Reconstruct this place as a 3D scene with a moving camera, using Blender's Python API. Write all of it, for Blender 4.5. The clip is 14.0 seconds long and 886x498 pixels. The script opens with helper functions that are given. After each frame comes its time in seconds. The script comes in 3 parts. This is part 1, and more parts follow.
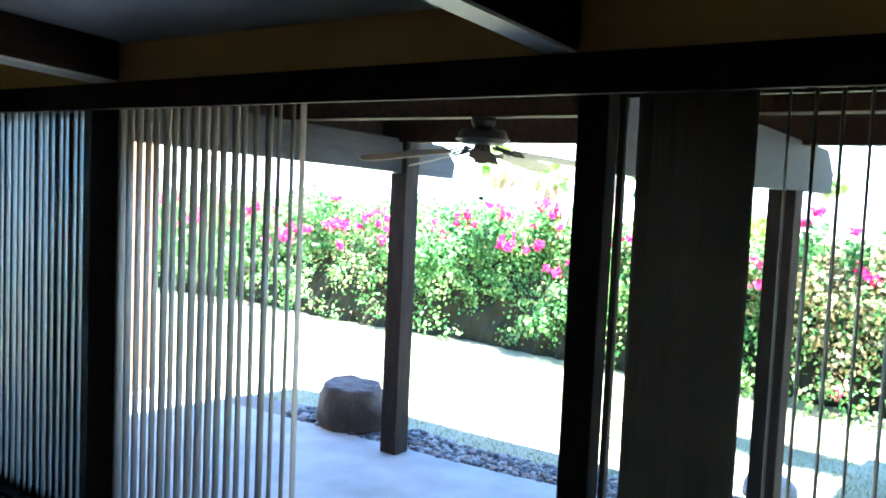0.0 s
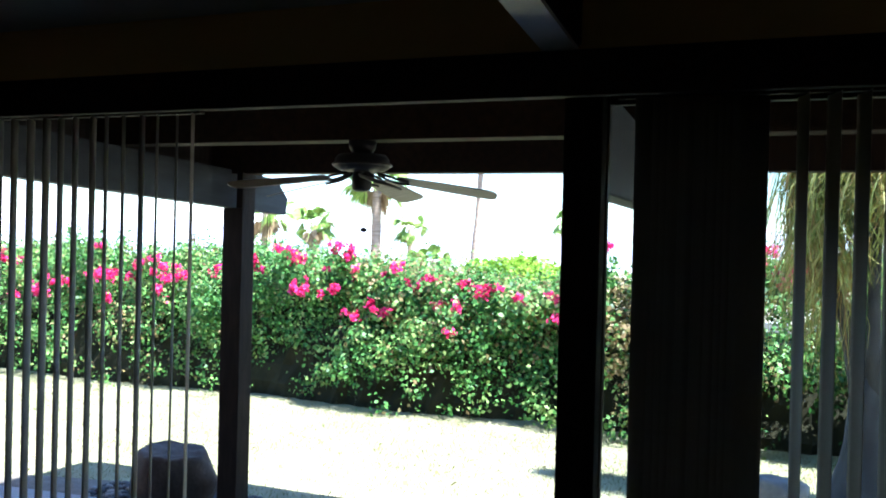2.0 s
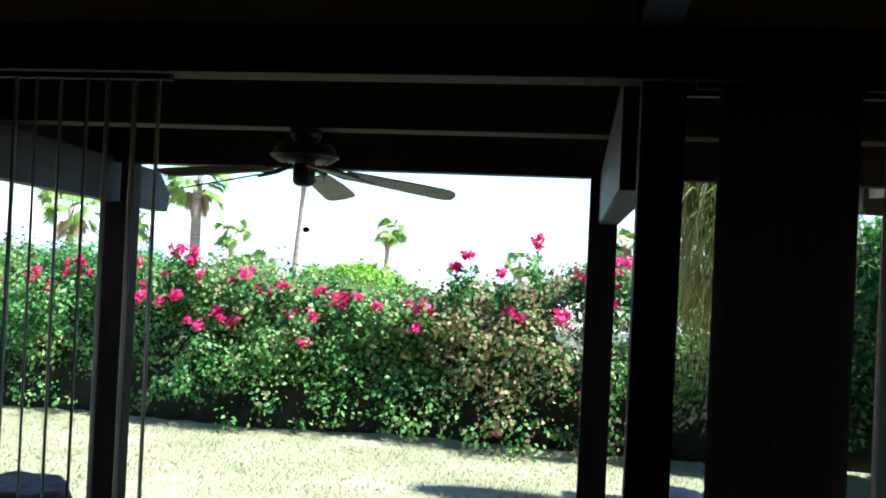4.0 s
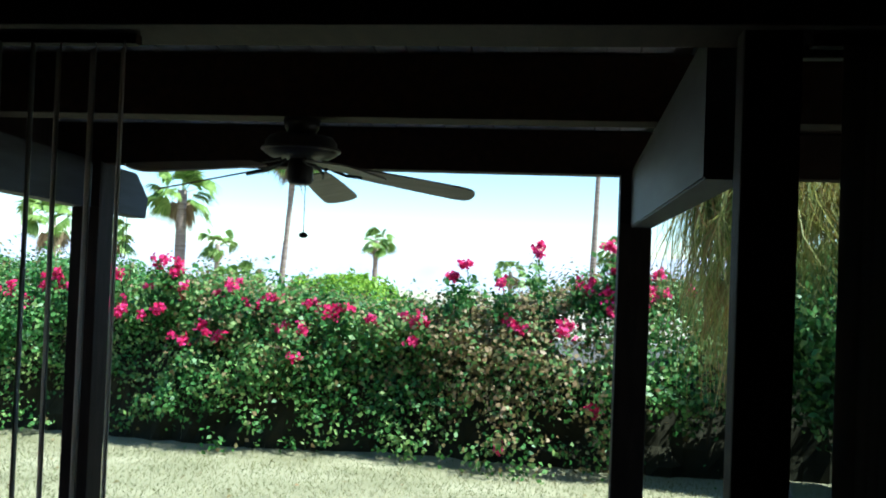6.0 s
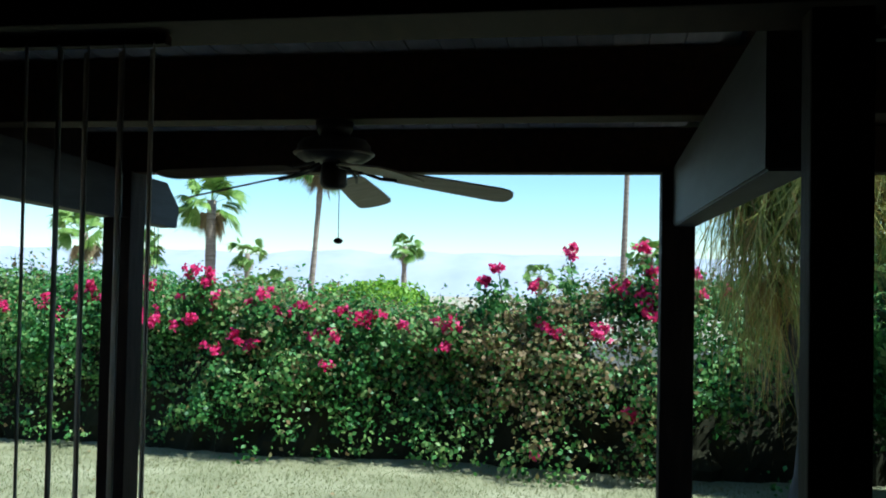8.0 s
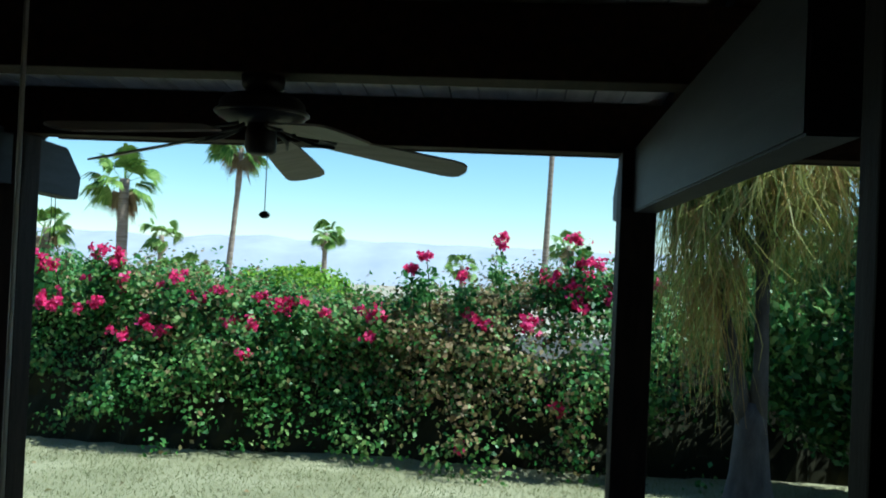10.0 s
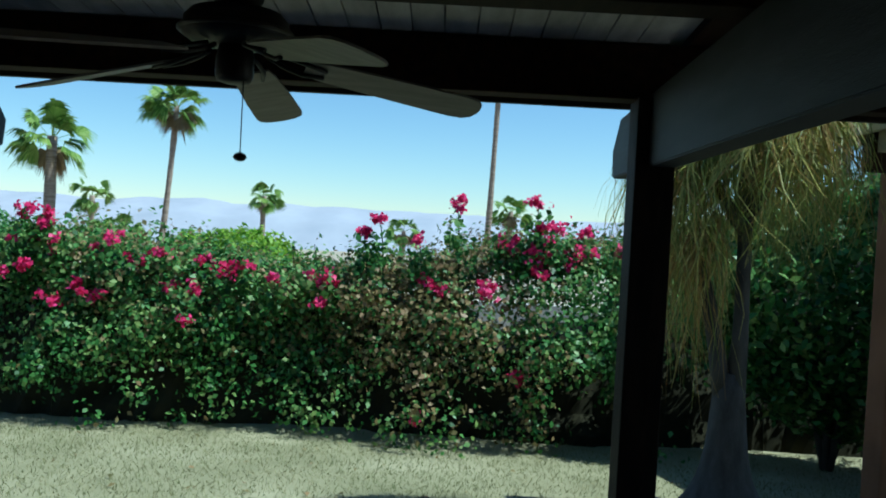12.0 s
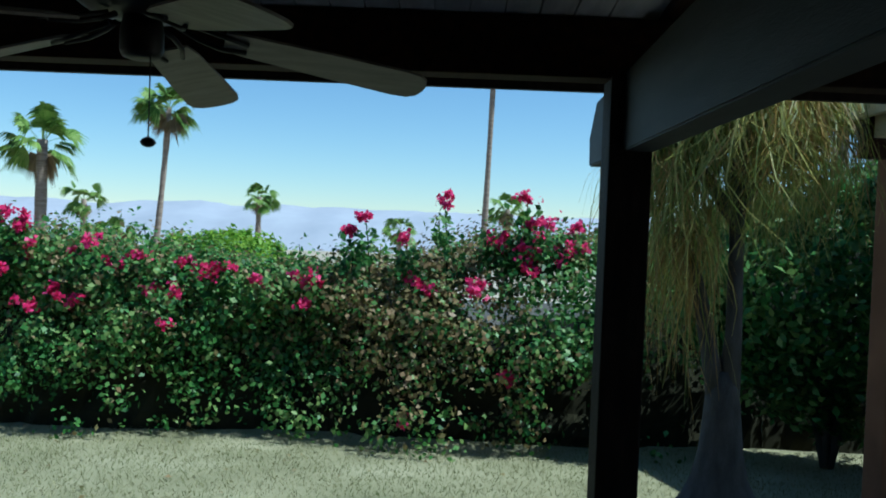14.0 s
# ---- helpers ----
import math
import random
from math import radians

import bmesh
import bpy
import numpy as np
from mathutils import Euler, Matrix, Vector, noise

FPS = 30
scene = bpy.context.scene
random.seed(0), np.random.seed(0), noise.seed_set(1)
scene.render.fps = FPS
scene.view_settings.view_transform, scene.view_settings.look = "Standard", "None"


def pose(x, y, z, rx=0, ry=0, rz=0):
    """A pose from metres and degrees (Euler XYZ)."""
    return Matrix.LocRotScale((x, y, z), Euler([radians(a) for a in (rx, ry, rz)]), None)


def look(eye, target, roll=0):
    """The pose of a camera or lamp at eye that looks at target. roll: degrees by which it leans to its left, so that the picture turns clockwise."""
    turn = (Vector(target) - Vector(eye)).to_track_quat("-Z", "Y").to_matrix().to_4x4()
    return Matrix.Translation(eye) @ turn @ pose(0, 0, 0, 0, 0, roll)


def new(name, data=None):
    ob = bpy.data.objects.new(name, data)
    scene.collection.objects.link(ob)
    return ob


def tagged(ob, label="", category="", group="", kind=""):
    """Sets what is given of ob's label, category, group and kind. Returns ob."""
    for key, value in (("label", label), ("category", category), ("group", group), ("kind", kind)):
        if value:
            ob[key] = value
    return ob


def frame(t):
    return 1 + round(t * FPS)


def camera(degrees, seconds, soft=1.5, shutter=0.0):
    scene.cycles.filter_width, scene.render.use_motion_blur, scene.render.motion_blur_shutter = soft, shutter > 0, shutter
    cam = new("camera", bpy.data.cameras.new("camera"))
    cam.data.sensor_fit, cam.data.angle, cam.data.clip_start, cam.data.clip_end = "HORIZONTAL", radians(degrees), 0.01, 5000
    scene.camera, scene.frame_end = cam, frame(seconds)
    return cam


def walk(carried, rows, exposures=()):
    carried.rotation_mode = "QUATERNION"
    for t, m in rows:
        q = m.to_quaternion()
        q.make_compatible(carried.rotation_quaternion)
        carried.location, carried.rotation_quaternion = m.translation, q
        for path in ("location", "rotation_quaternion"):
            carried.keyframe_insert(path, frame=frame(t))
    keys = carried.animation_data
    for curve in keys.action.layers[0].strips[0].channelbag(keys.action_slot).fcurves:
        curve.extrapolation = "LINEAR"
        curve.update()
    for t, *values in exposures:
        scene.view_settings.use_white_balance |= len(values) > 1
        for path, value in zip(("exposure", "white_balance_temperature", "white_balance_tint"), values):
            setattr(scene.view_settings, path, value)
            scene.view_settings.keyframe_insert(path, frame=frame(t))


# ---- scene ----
cam = camera(54.0, 14.0, 1.9)
PATH = [
    (0, (2.025, -1.666, 1.913), (0.811, -0.084, 1.767), 2.6),
    (0.5, (1.876, -1.641, 1.888), (0.772, 0.022, 1.769), 2.9),
    (1, (1.667, -1.672, 1.884), (0.83, 0.143, 1.82), 0.6),
    (1.5, (1.452, -1.645, 1.85), (0.567, 0.146, 1.76), 1.8),
    (2, (1.247, -1.631, 1.813), (0.527, 0.234, 1.795), 1.5),
    (2.2, (1.161, -1.633, 1.81), (0.478, 0.247, 1.812), 2.1),
    (2.5, (1.03, -1.662, 1.807), (0.512, 0.27, 1.778), 1.8),
    (3, (0.822, -1.694, 1.797), (0.449, 0.268, 1.688), 2.3),
    (3.5, (0.661, -1.57, 1.771), (0.331, 0.402, 1.802), 1.8),
    (3.6, (0.642, -1.547, 1.772), (0.316, 0.426, 1.822), 1.3),
    (4, (0.538, -1.429, 1.775), (0.238, 0.548, 1.791), 2.7),
    (4.2, (0.481, -1.414, 1.767), (0.248, 0.573, 1.795), 2.8),
    (6.3, (0.342, -0.908, 1.766), (0.049, 1.07, 1.811), 1.9),
    (6.5, (0.333, -0.889, 1.767), (-0.027, 1.077, 1.824), 1.2),
    (7, (0.328, -0.884, 1.767), (-0.079, 1.073, 1.824), 0.5),
    (7.5, (0.33, -0.889, 1.765), (-0.038, 1.076, 1.823), 1.0),
    (8, (0.302, -0.878, 1.762), (-0.032, 1.093, 1.811), 1.1),
    (8.5, (0.248, -0.859, 1.746), (0.05, 1.129, 1.836), 1.3),
    (8.7, (0.215, -0.822, 1.749), (0.084, 1.173, 1.806), 0.9),
    (10.8, (0.132, -0.333, 1.723), (-0.021, 1.661, 1.75), 3.6),
    (11, (0.086, -0.291, 1.719), (-0.025, 1.705, 1.778), 4.2),
    (11.5, (-0.026, -0.189, 1.724), (-0.009, 1.81, 1.76), 4.7),
    (12, (-0.043, -0.102, 1.705), (-0.048, 1.898, 1.663), 3.1),
    (12.5, (-0.009, 0.009, 1.705), (-0.223, 1.997, 1.671), 2.1),
    (13, (0.059, 0.07, 1.709), (0.049, 2.07, 1.69), 3.1),
    (13.5, (0.093, 0.111, 1.699), (0.351, 2.095, 1.671), 2.7),
    (13.6, (0.09, 0.122, 1.697), (0.347, 2.105, 1.664), 2.4),
    (14, (0.089, 0.145, 1.695), (0.085, 2.144, 1.65), 2.2),
]
EXPOSURE = [(0, 4.7, 5350, 8), (0.8, 3.42, 5350, 8), (1.5, 2.92, 5400, 8), (2.7, 2.5, 5400, 6), (4.2, 2.0, 5400, 2), (6.5, 1.38, 5350, -4), (8.7, 0.9, 5250, -9), (11, 0.74, 5200, -11), (12.5, 0.46, 5100, -9), (14, 0.41, 5050, -7)]
walk(cam, [(t, look(eye, target, roll)) for t, eye, target, roll in PATH], EXPOSURE)

# ---- daylight ----
world = bpy.data.worlds.new("sky")
scene.world = world
world.use_nodes = True
wn = world.node_tree.nodes
sky = wn.new("ShaderNodeTexSky")
sky.sky_type = "NISHITA"
sky.sun_disc = False
SUN_ELEVATION, SUN_AZIMUTH = 54.0, 95.0     # azimuth clockwise from +y
sky.sun_elevation, sky.sun_rotation = radians(SUN_ELEVATION), radians(SUN_AZIMUTH)
sky.altitude, sky.air_density, sky.dust_density, sky.ozone_density = 300, 1.0, 0.0, 3.0
world.node_tree.links.new(sky.outputs[0], wn["Background"].inputs[0])
wn["Background"].inputs[1].default_value = 0.085

sun = new("sun", bpy.data.lights.new("sun", "SUN"))
sun.data.energy, sun.data.angle, sun.data.color = 4.6, radians(0.55), (1.0, 0.95, 0.86)
to_sun = Vector((math.sin(radians(SUN_AZIMUTH)) * math.cos(radians(SUN_ELEVATION)),
                 math.cos(radians(SUN_AZIMUTH)) * math.cos(radians(SUN_ELEVATION)), math.sin(radians(SUN_ELEVATION))))
sun.matrix_world = look(to_sun * 50, (0, 0, 0))


# ---- materials ----
def material(name, colours, scale=6.0, detail=6.0, rough=0.7, metal=0.0, bump=0.15, stretch=(1, 1, 1),
             fine=60.0, island=0.0, each=0.0, specular=0.4, subsurface=0.0, transmission=0.0):
    """A surface whose colour wanders between the given ones at a coarse and a fine scale, with fine relief."""
    m = bpy.data.materials.new(name)
    m.use_nodes = True
    nt = m.node_tree
    n, link = nt.nodes, nt.links.new
    b = n["Principled BSDF"]
    b.inputs["Roughness"].default_value, b.inputs["Metallic"].default_value = rough, metal
    b.inputs["Specular IOR Level"].default_value = specular
    b.inputs["Transmission Weight"].default_value = transmission
    co = n.new("ShaderNodeTexCoord")
    mp = n.new("ShaderNodeMapping")
    mp.inputs["Scale"].default_value = stretch
    link(co.outputs["Object"], mp.inputs[0])
    coarse, grain = n.new("ShaderNodeTexNoise"), n.new("ShaderNodeTexNoise")
    coarse.inputs["Scale"].default_value, coarse.inputs["Detail"].default_value = scale, detail
    grain.inputs["Scale"].default_value, grain.inputs["Detail"].default_value = fine, 4
    link(mp.outputs[0], coarse.inputs[0])
    link(mp.outputs[0], grain.inputs[0])
    add = n.new("ShaderNodeMath")
    add.operation = "MULTIPLY_ADD"
    add.inputs[1].default_value = 0.35
    link(grain.outputs[0], add.inputs[0])
    link(coarse.outputs[0], add.inputs[2])
    last = add.outputs[0]
    for amount, kind in ((island, "ShaderNodeNewGeometry"), (each, "ShaderNodeObjectInfo")):
        if amount:
            g = n.new(kind)
            mx = n.new("ShaderNodeMath")
            mx.operation = "MULTIPLY_ADD"
            mx.inputs[1].default_value = amount
            link(g.outputs["Random Per Island" if island and kind.endswith("Geometry") else "Random"], mx.inputs[0])
            link(last, mx.inputs[2])
            off = n.new("ShaderNodeMath")
            off.operation = "SUBTRACT"
            off.inputs[1].default_value = amount / 2
            link(mx.outputs[0], off.inputs[0])
            last = off.outputs[0]
    ramp = n.new("ShaderNodeValToRGB")
    e = ramp.color_ramp.elements
    low, high = 0.42, 0.92
    e[0].position, e[1].position = low, high
    e[0].color, e[1].color = (*colours[0], 1), (*colours[-1], 1)
    for k, c in enumerate(colours[1:-1]):
        e.new(low + (high - low) * (k + 1) / (len(colours) - 1)).color = (*c, 1)
    link(last, ramp.inputs[0])
    link(ramp.outputs[0], b.inputs["Base Color"])
    if bump:
        bp = n.new("ShaderNodeBump")
        bp.inputs["Strength"].default_value, bp.inputs["Distance"].default_value = bump, 0.01
        link(add.outputs[0], bp.inputs["Height"])
        link(bp.outputs[0], b.inputs["Normal"])
    return m


def leafy(name, colours, rough=0.5, let=0.3, scale=1.5, island=0.55):
    """Leaves: each its own tone, with some light passing through the blade."""
    m = material(name, colours, scale=scale, rough=rough, bump=0.0, island=island, fine=25, specular=0.3)
    n, link = m.node_tree.nodes, m.node_tree.links.new
    b, out = n["Principled BSDF"], n["Material Output"]
    tr, mix = n.new("ShaderNodeBsdfTranslucent"), n.new("ShaderNodeMixShader")
    mix.inputs[0].default_value = let
    link(b.inputs["Base Color"].links[0].from_socket, tr.inputs[0])
    link(b.outputs[0], mix.inputs[1])
    link(tr.outputs[0], mix.inputs[2])
    link(mix.outputs[0], out.inputs[0])
    return m


M = dict(
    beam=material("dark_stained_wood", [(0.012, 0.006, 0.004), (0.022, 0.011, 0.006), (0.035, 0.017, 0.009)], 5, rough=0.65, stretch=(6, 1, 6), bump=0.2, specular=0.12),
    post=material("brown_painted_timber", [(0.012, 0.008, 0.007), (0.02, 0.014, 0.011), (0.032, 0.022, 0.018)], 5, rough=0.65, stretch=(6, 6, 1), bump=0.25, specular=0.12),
    # Pale tone that imitates daylight reflected under the ceiling beams.
    soffit=material("reflected_light_pale", [(0.66, 0.63, 0.56), (0.76, 0.73, 0.66)], 3, rough=0.45, bump=0.05),
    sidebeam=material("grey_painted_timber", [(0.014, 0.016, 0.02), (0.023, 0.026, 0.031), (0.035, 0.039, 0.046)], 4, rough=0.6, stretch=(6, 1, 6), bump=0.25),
    ochre=material("ochre_wall_paint", [(0.6, 0.36, 0.1), (0.68, 0.43, 0.14)], 3, rough=0.8, bump=0.08),
    plaster=material("grey_white_ceiling_paint", [(0.55, 0.55, 0.54), (0.66, 0.66, 0.64)], 3, rough=0.85, bump=0.08),
    roomwall=material("beige_wall_paint", [(0.4, 0.34, 0.26), (0.48, 0.42, 0.33)], 3, rough=0.85, bump=0.08),
    floor=material("dark_brown_floor_tile", [(0.2, 0.15, 0.11), (0.3, 0.23, 0.175)], 4, rough=0.6, bump=0.08),
    boards=material("weathered_white_boards", [(0.38, 0.36, 0.32), (0.5, 0.47, 0.43), (0.62, 0.59, 0.54)], 4, rough=0.7, stretch=(5, 1, 5), bump=0.2, island=0.25),
    concrete=material("concrete_slab", [(0.2, 0.195, 0.19), (0.27, 0.265, 0.26), (0.34, 0.335, 0.325)], 2.5, rough=0.85, bump=0.2, fine=90),
    stucco=material("terracotta_stucco", [(0.15, 0.068, 0.03), (0.2, 0.092, 0.045), (0.25, 0.12, 0.062)], 3, rough=0.92, bump=0.5, fine=130),
    cream=material("cream_paint", [(0.6, 0.52, 0.38), (0.7, 0.62, 0.47)], 3, rough=0.7, bump=0.15),
    slat=material("cream_vinyl_slat", [(0.26, 0.23, 0.185), (0.34, 0.305, 0.25)], 3, rough=0.65, bump=0.03, specular=0.15),
    rail=material("white_aluminium", [(0.6, 0.6, 0.58), (0.7, 0.7, 0.68)], 3, rough=0.4, bump=0.03),
    bronze=material("bronze_aluminium", [(0.03, 0.024, 0.02), (0.05, 0.042, 0.035)], 4, rough=0.4, metal=0.6, bump=0.04),
    fanmetal=material("dark_fan_metal", [(0.008, 0.006, 0.005), (0.018, 0.014, 0.011)], 7, rough=0.5, metal=0.2, bump=0.05),
    blade=material("pale_blade_veneer", [(0.15, 0.13, 0.1), (0.21, 0.18, 0.145), (0.27, 0.24, 0.19)], 5, rough=0.5, stretch=(1, 8, 8), bump=0.1),
    rock=material("brown_sandstone", [(0.032, 0.022, 0.016), (0.058, 0.04, 0.03), (0.095, 0.07, 0.054)], 5, rough=0.9, bump=0.8, fine=40),
    greyrock=material("grey_granite", [(0.13, 0.125, 0.12), (0.21, 0.2, 0.19), (0.3, 0.29, 0.275)], 5, rough=0.9, bump=0.8, fine=40),
    pebble=material("river_pebble", [(0.06, 0.06, 0.062), (0.15, 0.14, 0.13), (0.28, 0.265, 0.25), (0.2, 0.15, 0.12)], 5, rough=0.8, bump=0.3, each=0.6, island=0.6),
    gravelbed=material("sandy_gravel_bed", [(0.1, 0.085, 0.07), (0.2, 0.17, 0.14)], 12, rough=0.95, bump=0.6, fine=80),
    lawn=material("dry_lawn_soil", [(0.17, 0.165, 0.085), (0.26, 0.245, 0.14), (0.35, 0.325, 0.205)], 0.9, rough=0.95, bump=0.45, fine=45),
    grass=leafy("dry_grass_blades", [(0.14, 0.16, 0.06), (0.245, 0.24, 0.12), (0.36, 0.335, 0.195)], rough=0.7, let=0.25, scale=0.8),
    # Brown of the twigs, and near-black for the hedge's painted inner shade.
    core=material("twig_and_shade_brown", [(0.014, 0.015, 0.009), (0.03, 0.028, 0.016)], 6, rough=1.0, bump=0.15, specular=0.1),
    leaf=leafy("bougainvillea_leaves", [(0.024, 0.085, 0.016), (0.064, 0.18, 0.036), (0.115, 0.25, 0.06), (0.22, 0.31, 0.09)], rough=0.45),
    dryleaf=leafy("brownish_leaves", [(0.09, 0.085, 0.03), (0.2, 0.165, 0.06), (0.3, 0.2, 0.1)]),
    bract=leafy("magenta_bracts", [(0.55, 0.012, 0.09), (0.72, 0.025, 0.17), (0.82, 0.07, 0.28)], let=0.4),
    acid=leafy("bright_green_leaves", [(0.12, 0.25, 0.018), (0.21, 0.36, 0.03), (0.34, 0.48, 0.06)], let=0.4),
    frond=leafy("palm_fronds", [(0.08, 0.155, 0.025), (0.17, 0.28, 0.05), (0.28, 0.38, 0.1)], let=0.3),
    deadfrond=leafy("dead_palm_fronds", [(0.16, 0.11, 0.06), (0.26, 0.19, 0.1)], let=0.2),
    strand=leafy("ponytail_leaves", [(0.15, 0.19, 0.04), (0.34, 0.36, 0.09), (0.6, 0.54, 0.18)], let=0.6),
    drystrand=leafy("dry_ponytail_leaves", [(0.24, 0.15, 0.045), (0.5, 0.34, 0.11)], let=0.5),
    bark=material("grey_bark", [(0.036, 0.033, 0.030), (0.063, 0.058, 0.054), (0.096, 0.090, 0.084)], 5, rough=0.9, stretch=(3, 3, 1), bump=0.6),
    palmbark=material("palm_trunk_bark", [(0.14, 0.1, 0.075), (0.25, 0.19, 0.15), (0.33, 0.27, 0.22)], 2, rough=0.95, stretch=(1, 1, 7), bump=0.7),
    desert=material("desert_ground", [(0.3, 0.25, 0.18), (0.4, 0.34, 0.26)], 0.4, rough=0.95, bump=0.2),
    # The haze over the far range is put into this pale blue.
    mountain=material("painted_haze_mountains", [(0.33, 0.345, 0.4), (0.36, 0.37, 0.425), (0.39, 0.4, 0.45)], 0.012, rough=1.0, bump=0.0, fine=0.05, specular=0.0),
    whitewall=material("white_garden_wall", [(0.4, 0.38, 0.35), (0.5, 0.48, 0.44)], 2, rough=0.9, bump=0.3),
    darkpane=material("dark_room_behind_glass", [(0.02, 0.025, 0.03), (0.04, 0.045, 0.05)], 2, rough=0.12, bump=0.0, specular=0.25),
    curtain=material("dark_curtain", [(0.009, 0.011, 0.013), (0.014, 0.016, 0.019)], 3, rough=0.9, bump=0.1),
)
glass = bpy.data.materials.new("clear_glass")
glass.use_nodes = True
gn = glass.node_tree.nodes
tb, gb, gm, fr = (gn.new("ShaderNode" + k) for k in ("BsdfTransparent", "BsdfGlossy", "MixShader", "Fresnel"))
gb.inputs["Roughness"].default_value = 0.02
tb.inputs[0].default_value = (0.93, 0.95, 0.94, 1)
fr.inputs[0].default_value = 1.3
for a, c in ((fr.outputs[0], gm.inputs[0]), (tb.outputs[0], gm.inputs[1]), (gb.outputs[0], gm.inputs[2]), (gm.outputs[0], gn["Material Output"].inputs[0])):
    glass.node_tree.links.new(a, c)
M["glass"] = glass


# ---- building blocks ----
def part(name, bm, mat, parent=None, label=""):
    """One mesh object from a bmesh, under a thing or a part if one is given."""
    me = bpy.data.meshes.new(name)
    bm.to_mesh(me)
    bm.free()
    me.materials.append(M[mat])
    ob = new(name, me)
    if parent:
        ob.parent = parent
        ob.matrix_parent_inverse = Matrix() if parent.parent else parent.matrix_basis.inverted()
    return tagged(ob, label)


def thing(name, at, label, category, group="", kind=""):
    ob = new(name)
    ob.matrix_basis = Matrix.Translation(at)
    ob.empty_display_size = 0.1
    bpy.context.view_layer.update()
    return tagged(ob, label, category, group, kind)


def box(x0, x1, y0, y1, z0, z1, bevel=0.004, bm=None):
    bm = bm or bmesh.new()
    m = Matrix.LocRotScale(((x0 + x1) / 2, (y0 + y1) / 2, (z0 + z1) / 2), None, (x1 - x0, y1 - y0, z1 - z0))
    made = bmesh.ops.create_cube(bm, size=1, matrix=m)
    if bevel:
        edges = {e for v in made["verts"] for e in v.link_edges}
        bmesh.ops.bevel(bm, geom=list(edges), offset=bevel, segments=2, affect="EDGES", profile=0.6)
    return bm


def structure(name, bm, mat, label, category):
    return tagged(part(name, bm, mat), label, category, kind="structure")


def prism(x0, x1, shape, bevel=0.0):
    """A body of one outline in the (y, z) plane, drawn out along x."""
    bm = bmesh.new()
    a = [bm.verts.new((x0, y, z)) for y, z in shape]
    b = [bm.verts.new((x1, y, z)) for y, z in shape]
    n = len(shape)
    bm.faces.new(a)
    bm.faces.new(b[::-1])
    for k in range(n):
        bm.faces.new((a[k], b[k], b[(k + 1) % n], a[(k + 1) % n]))
    bmesh.ops.recalc_face_normals(bm, faces=bm.faces)
    if bevel:
        bmesh.ops.bevel(bm, geom=list(bm.edges), offset=bevel, segments=2, affect="EDGES")
    return bm


def lathe(profile, n=24, at=(0, 0, 0), bm=None):
    """A turned body from (radius, height) pairs."""
    bm = bm or bmesh.new()
    rings = []
    for r, z in profile:
        rings.append([bm.verts.new((at[0] + r * math.cos(2 * math.pi * k / n), at[1] + r * math.sin(2 * math.pi * k / n), at[2] + z)) for k in range(n)])
    for a, b in zip(rings, rings[1:]):
        for k in range(n):
            bm.faces.new((a[k], a[(k + 1) % n], b[(k + 1) % n], b[k]))
    bm.faces.new(rings[0][::-1])
    bm.faces.new(rings[-1])
    for f in bm.faces:
        f.smooth = True
    return bm


def tube(points, radii, n=10, bm=None):
    """A tapered limb along points."""
    bm = bm or bmesh.new()
    rings = []
    points, radii = [Vector([float(c) for c in p]) for p in points], [float(r) for r in radii]
    for k, p in enumerate(points):
        ahead = (Vector(points[min(k + 1, len(points) - 1)]) - Vector(points[max(k - 1, 0)])).normalized()
        side = ahead.cross(Vector((0.31, 0.95, 0.05))).normalized()
        up = side.cross(ahead)
        rings.append([bm.verts.new(p + radii[k] * (math.cos(2 * math.pi * j / n) * side + math.sin(2 * math.pi * j / n) * up)) for j in range(n)])
    for a, b in zip(rings, rings[1:]):
        for j in range(n):
            f = bm.faces.new((a[j], a[(j + 1) % n], b[(j + 1) % n], b[j]))
            f.smooth = True
    bm.faces.new(rings[0][::-1])
    bm.faces.new(rings[-1])
    bmesh.ops.recalc_face_normals(bm, faces=bm.faces)
    return bm


def mesh_object(name, verts, faces, mats, parent=None, label="", index=None):
    """One mesh from arrays: many small leaves or blades joined. faces: quads or triangles of one size."""
    me = bpy.data.meshes.new(name)
    verts, faces = np.asarray(verts, np.float32), np.asarray(faces, np.int32)
    size = faces.shape[1]
    me.vertices.add(len(verts))
    me.vertices.foreach_set("co", verts.ravel())
    me.loops.add(faces.size)
    me.loops.foreach_set("vertex_index", faces.ravel())
    me.polygons.add(len(faces))
    me.polygons.foreach_set("loop_start", np.arange(len(faces), dtype=np.int32) * size)
    for m in mats:
        me.materials.append(M[m])
    if index is not None:
        me.polygons.foreach_set("material_index", np.asarray(index, np.int32))
    me.update(calc_edges=True)
    me.validate()
    ob = new(name, me)
    if parent:
        ob.parent = parent
        ob.matrix_parent_inverse = parent.matrix_basis.inverted()
    return tagged(ob, label)


def unit(v):
    return v / np.maximum(np.linalg.norm(v, axis=-1, keepdims=True), 1e-9)


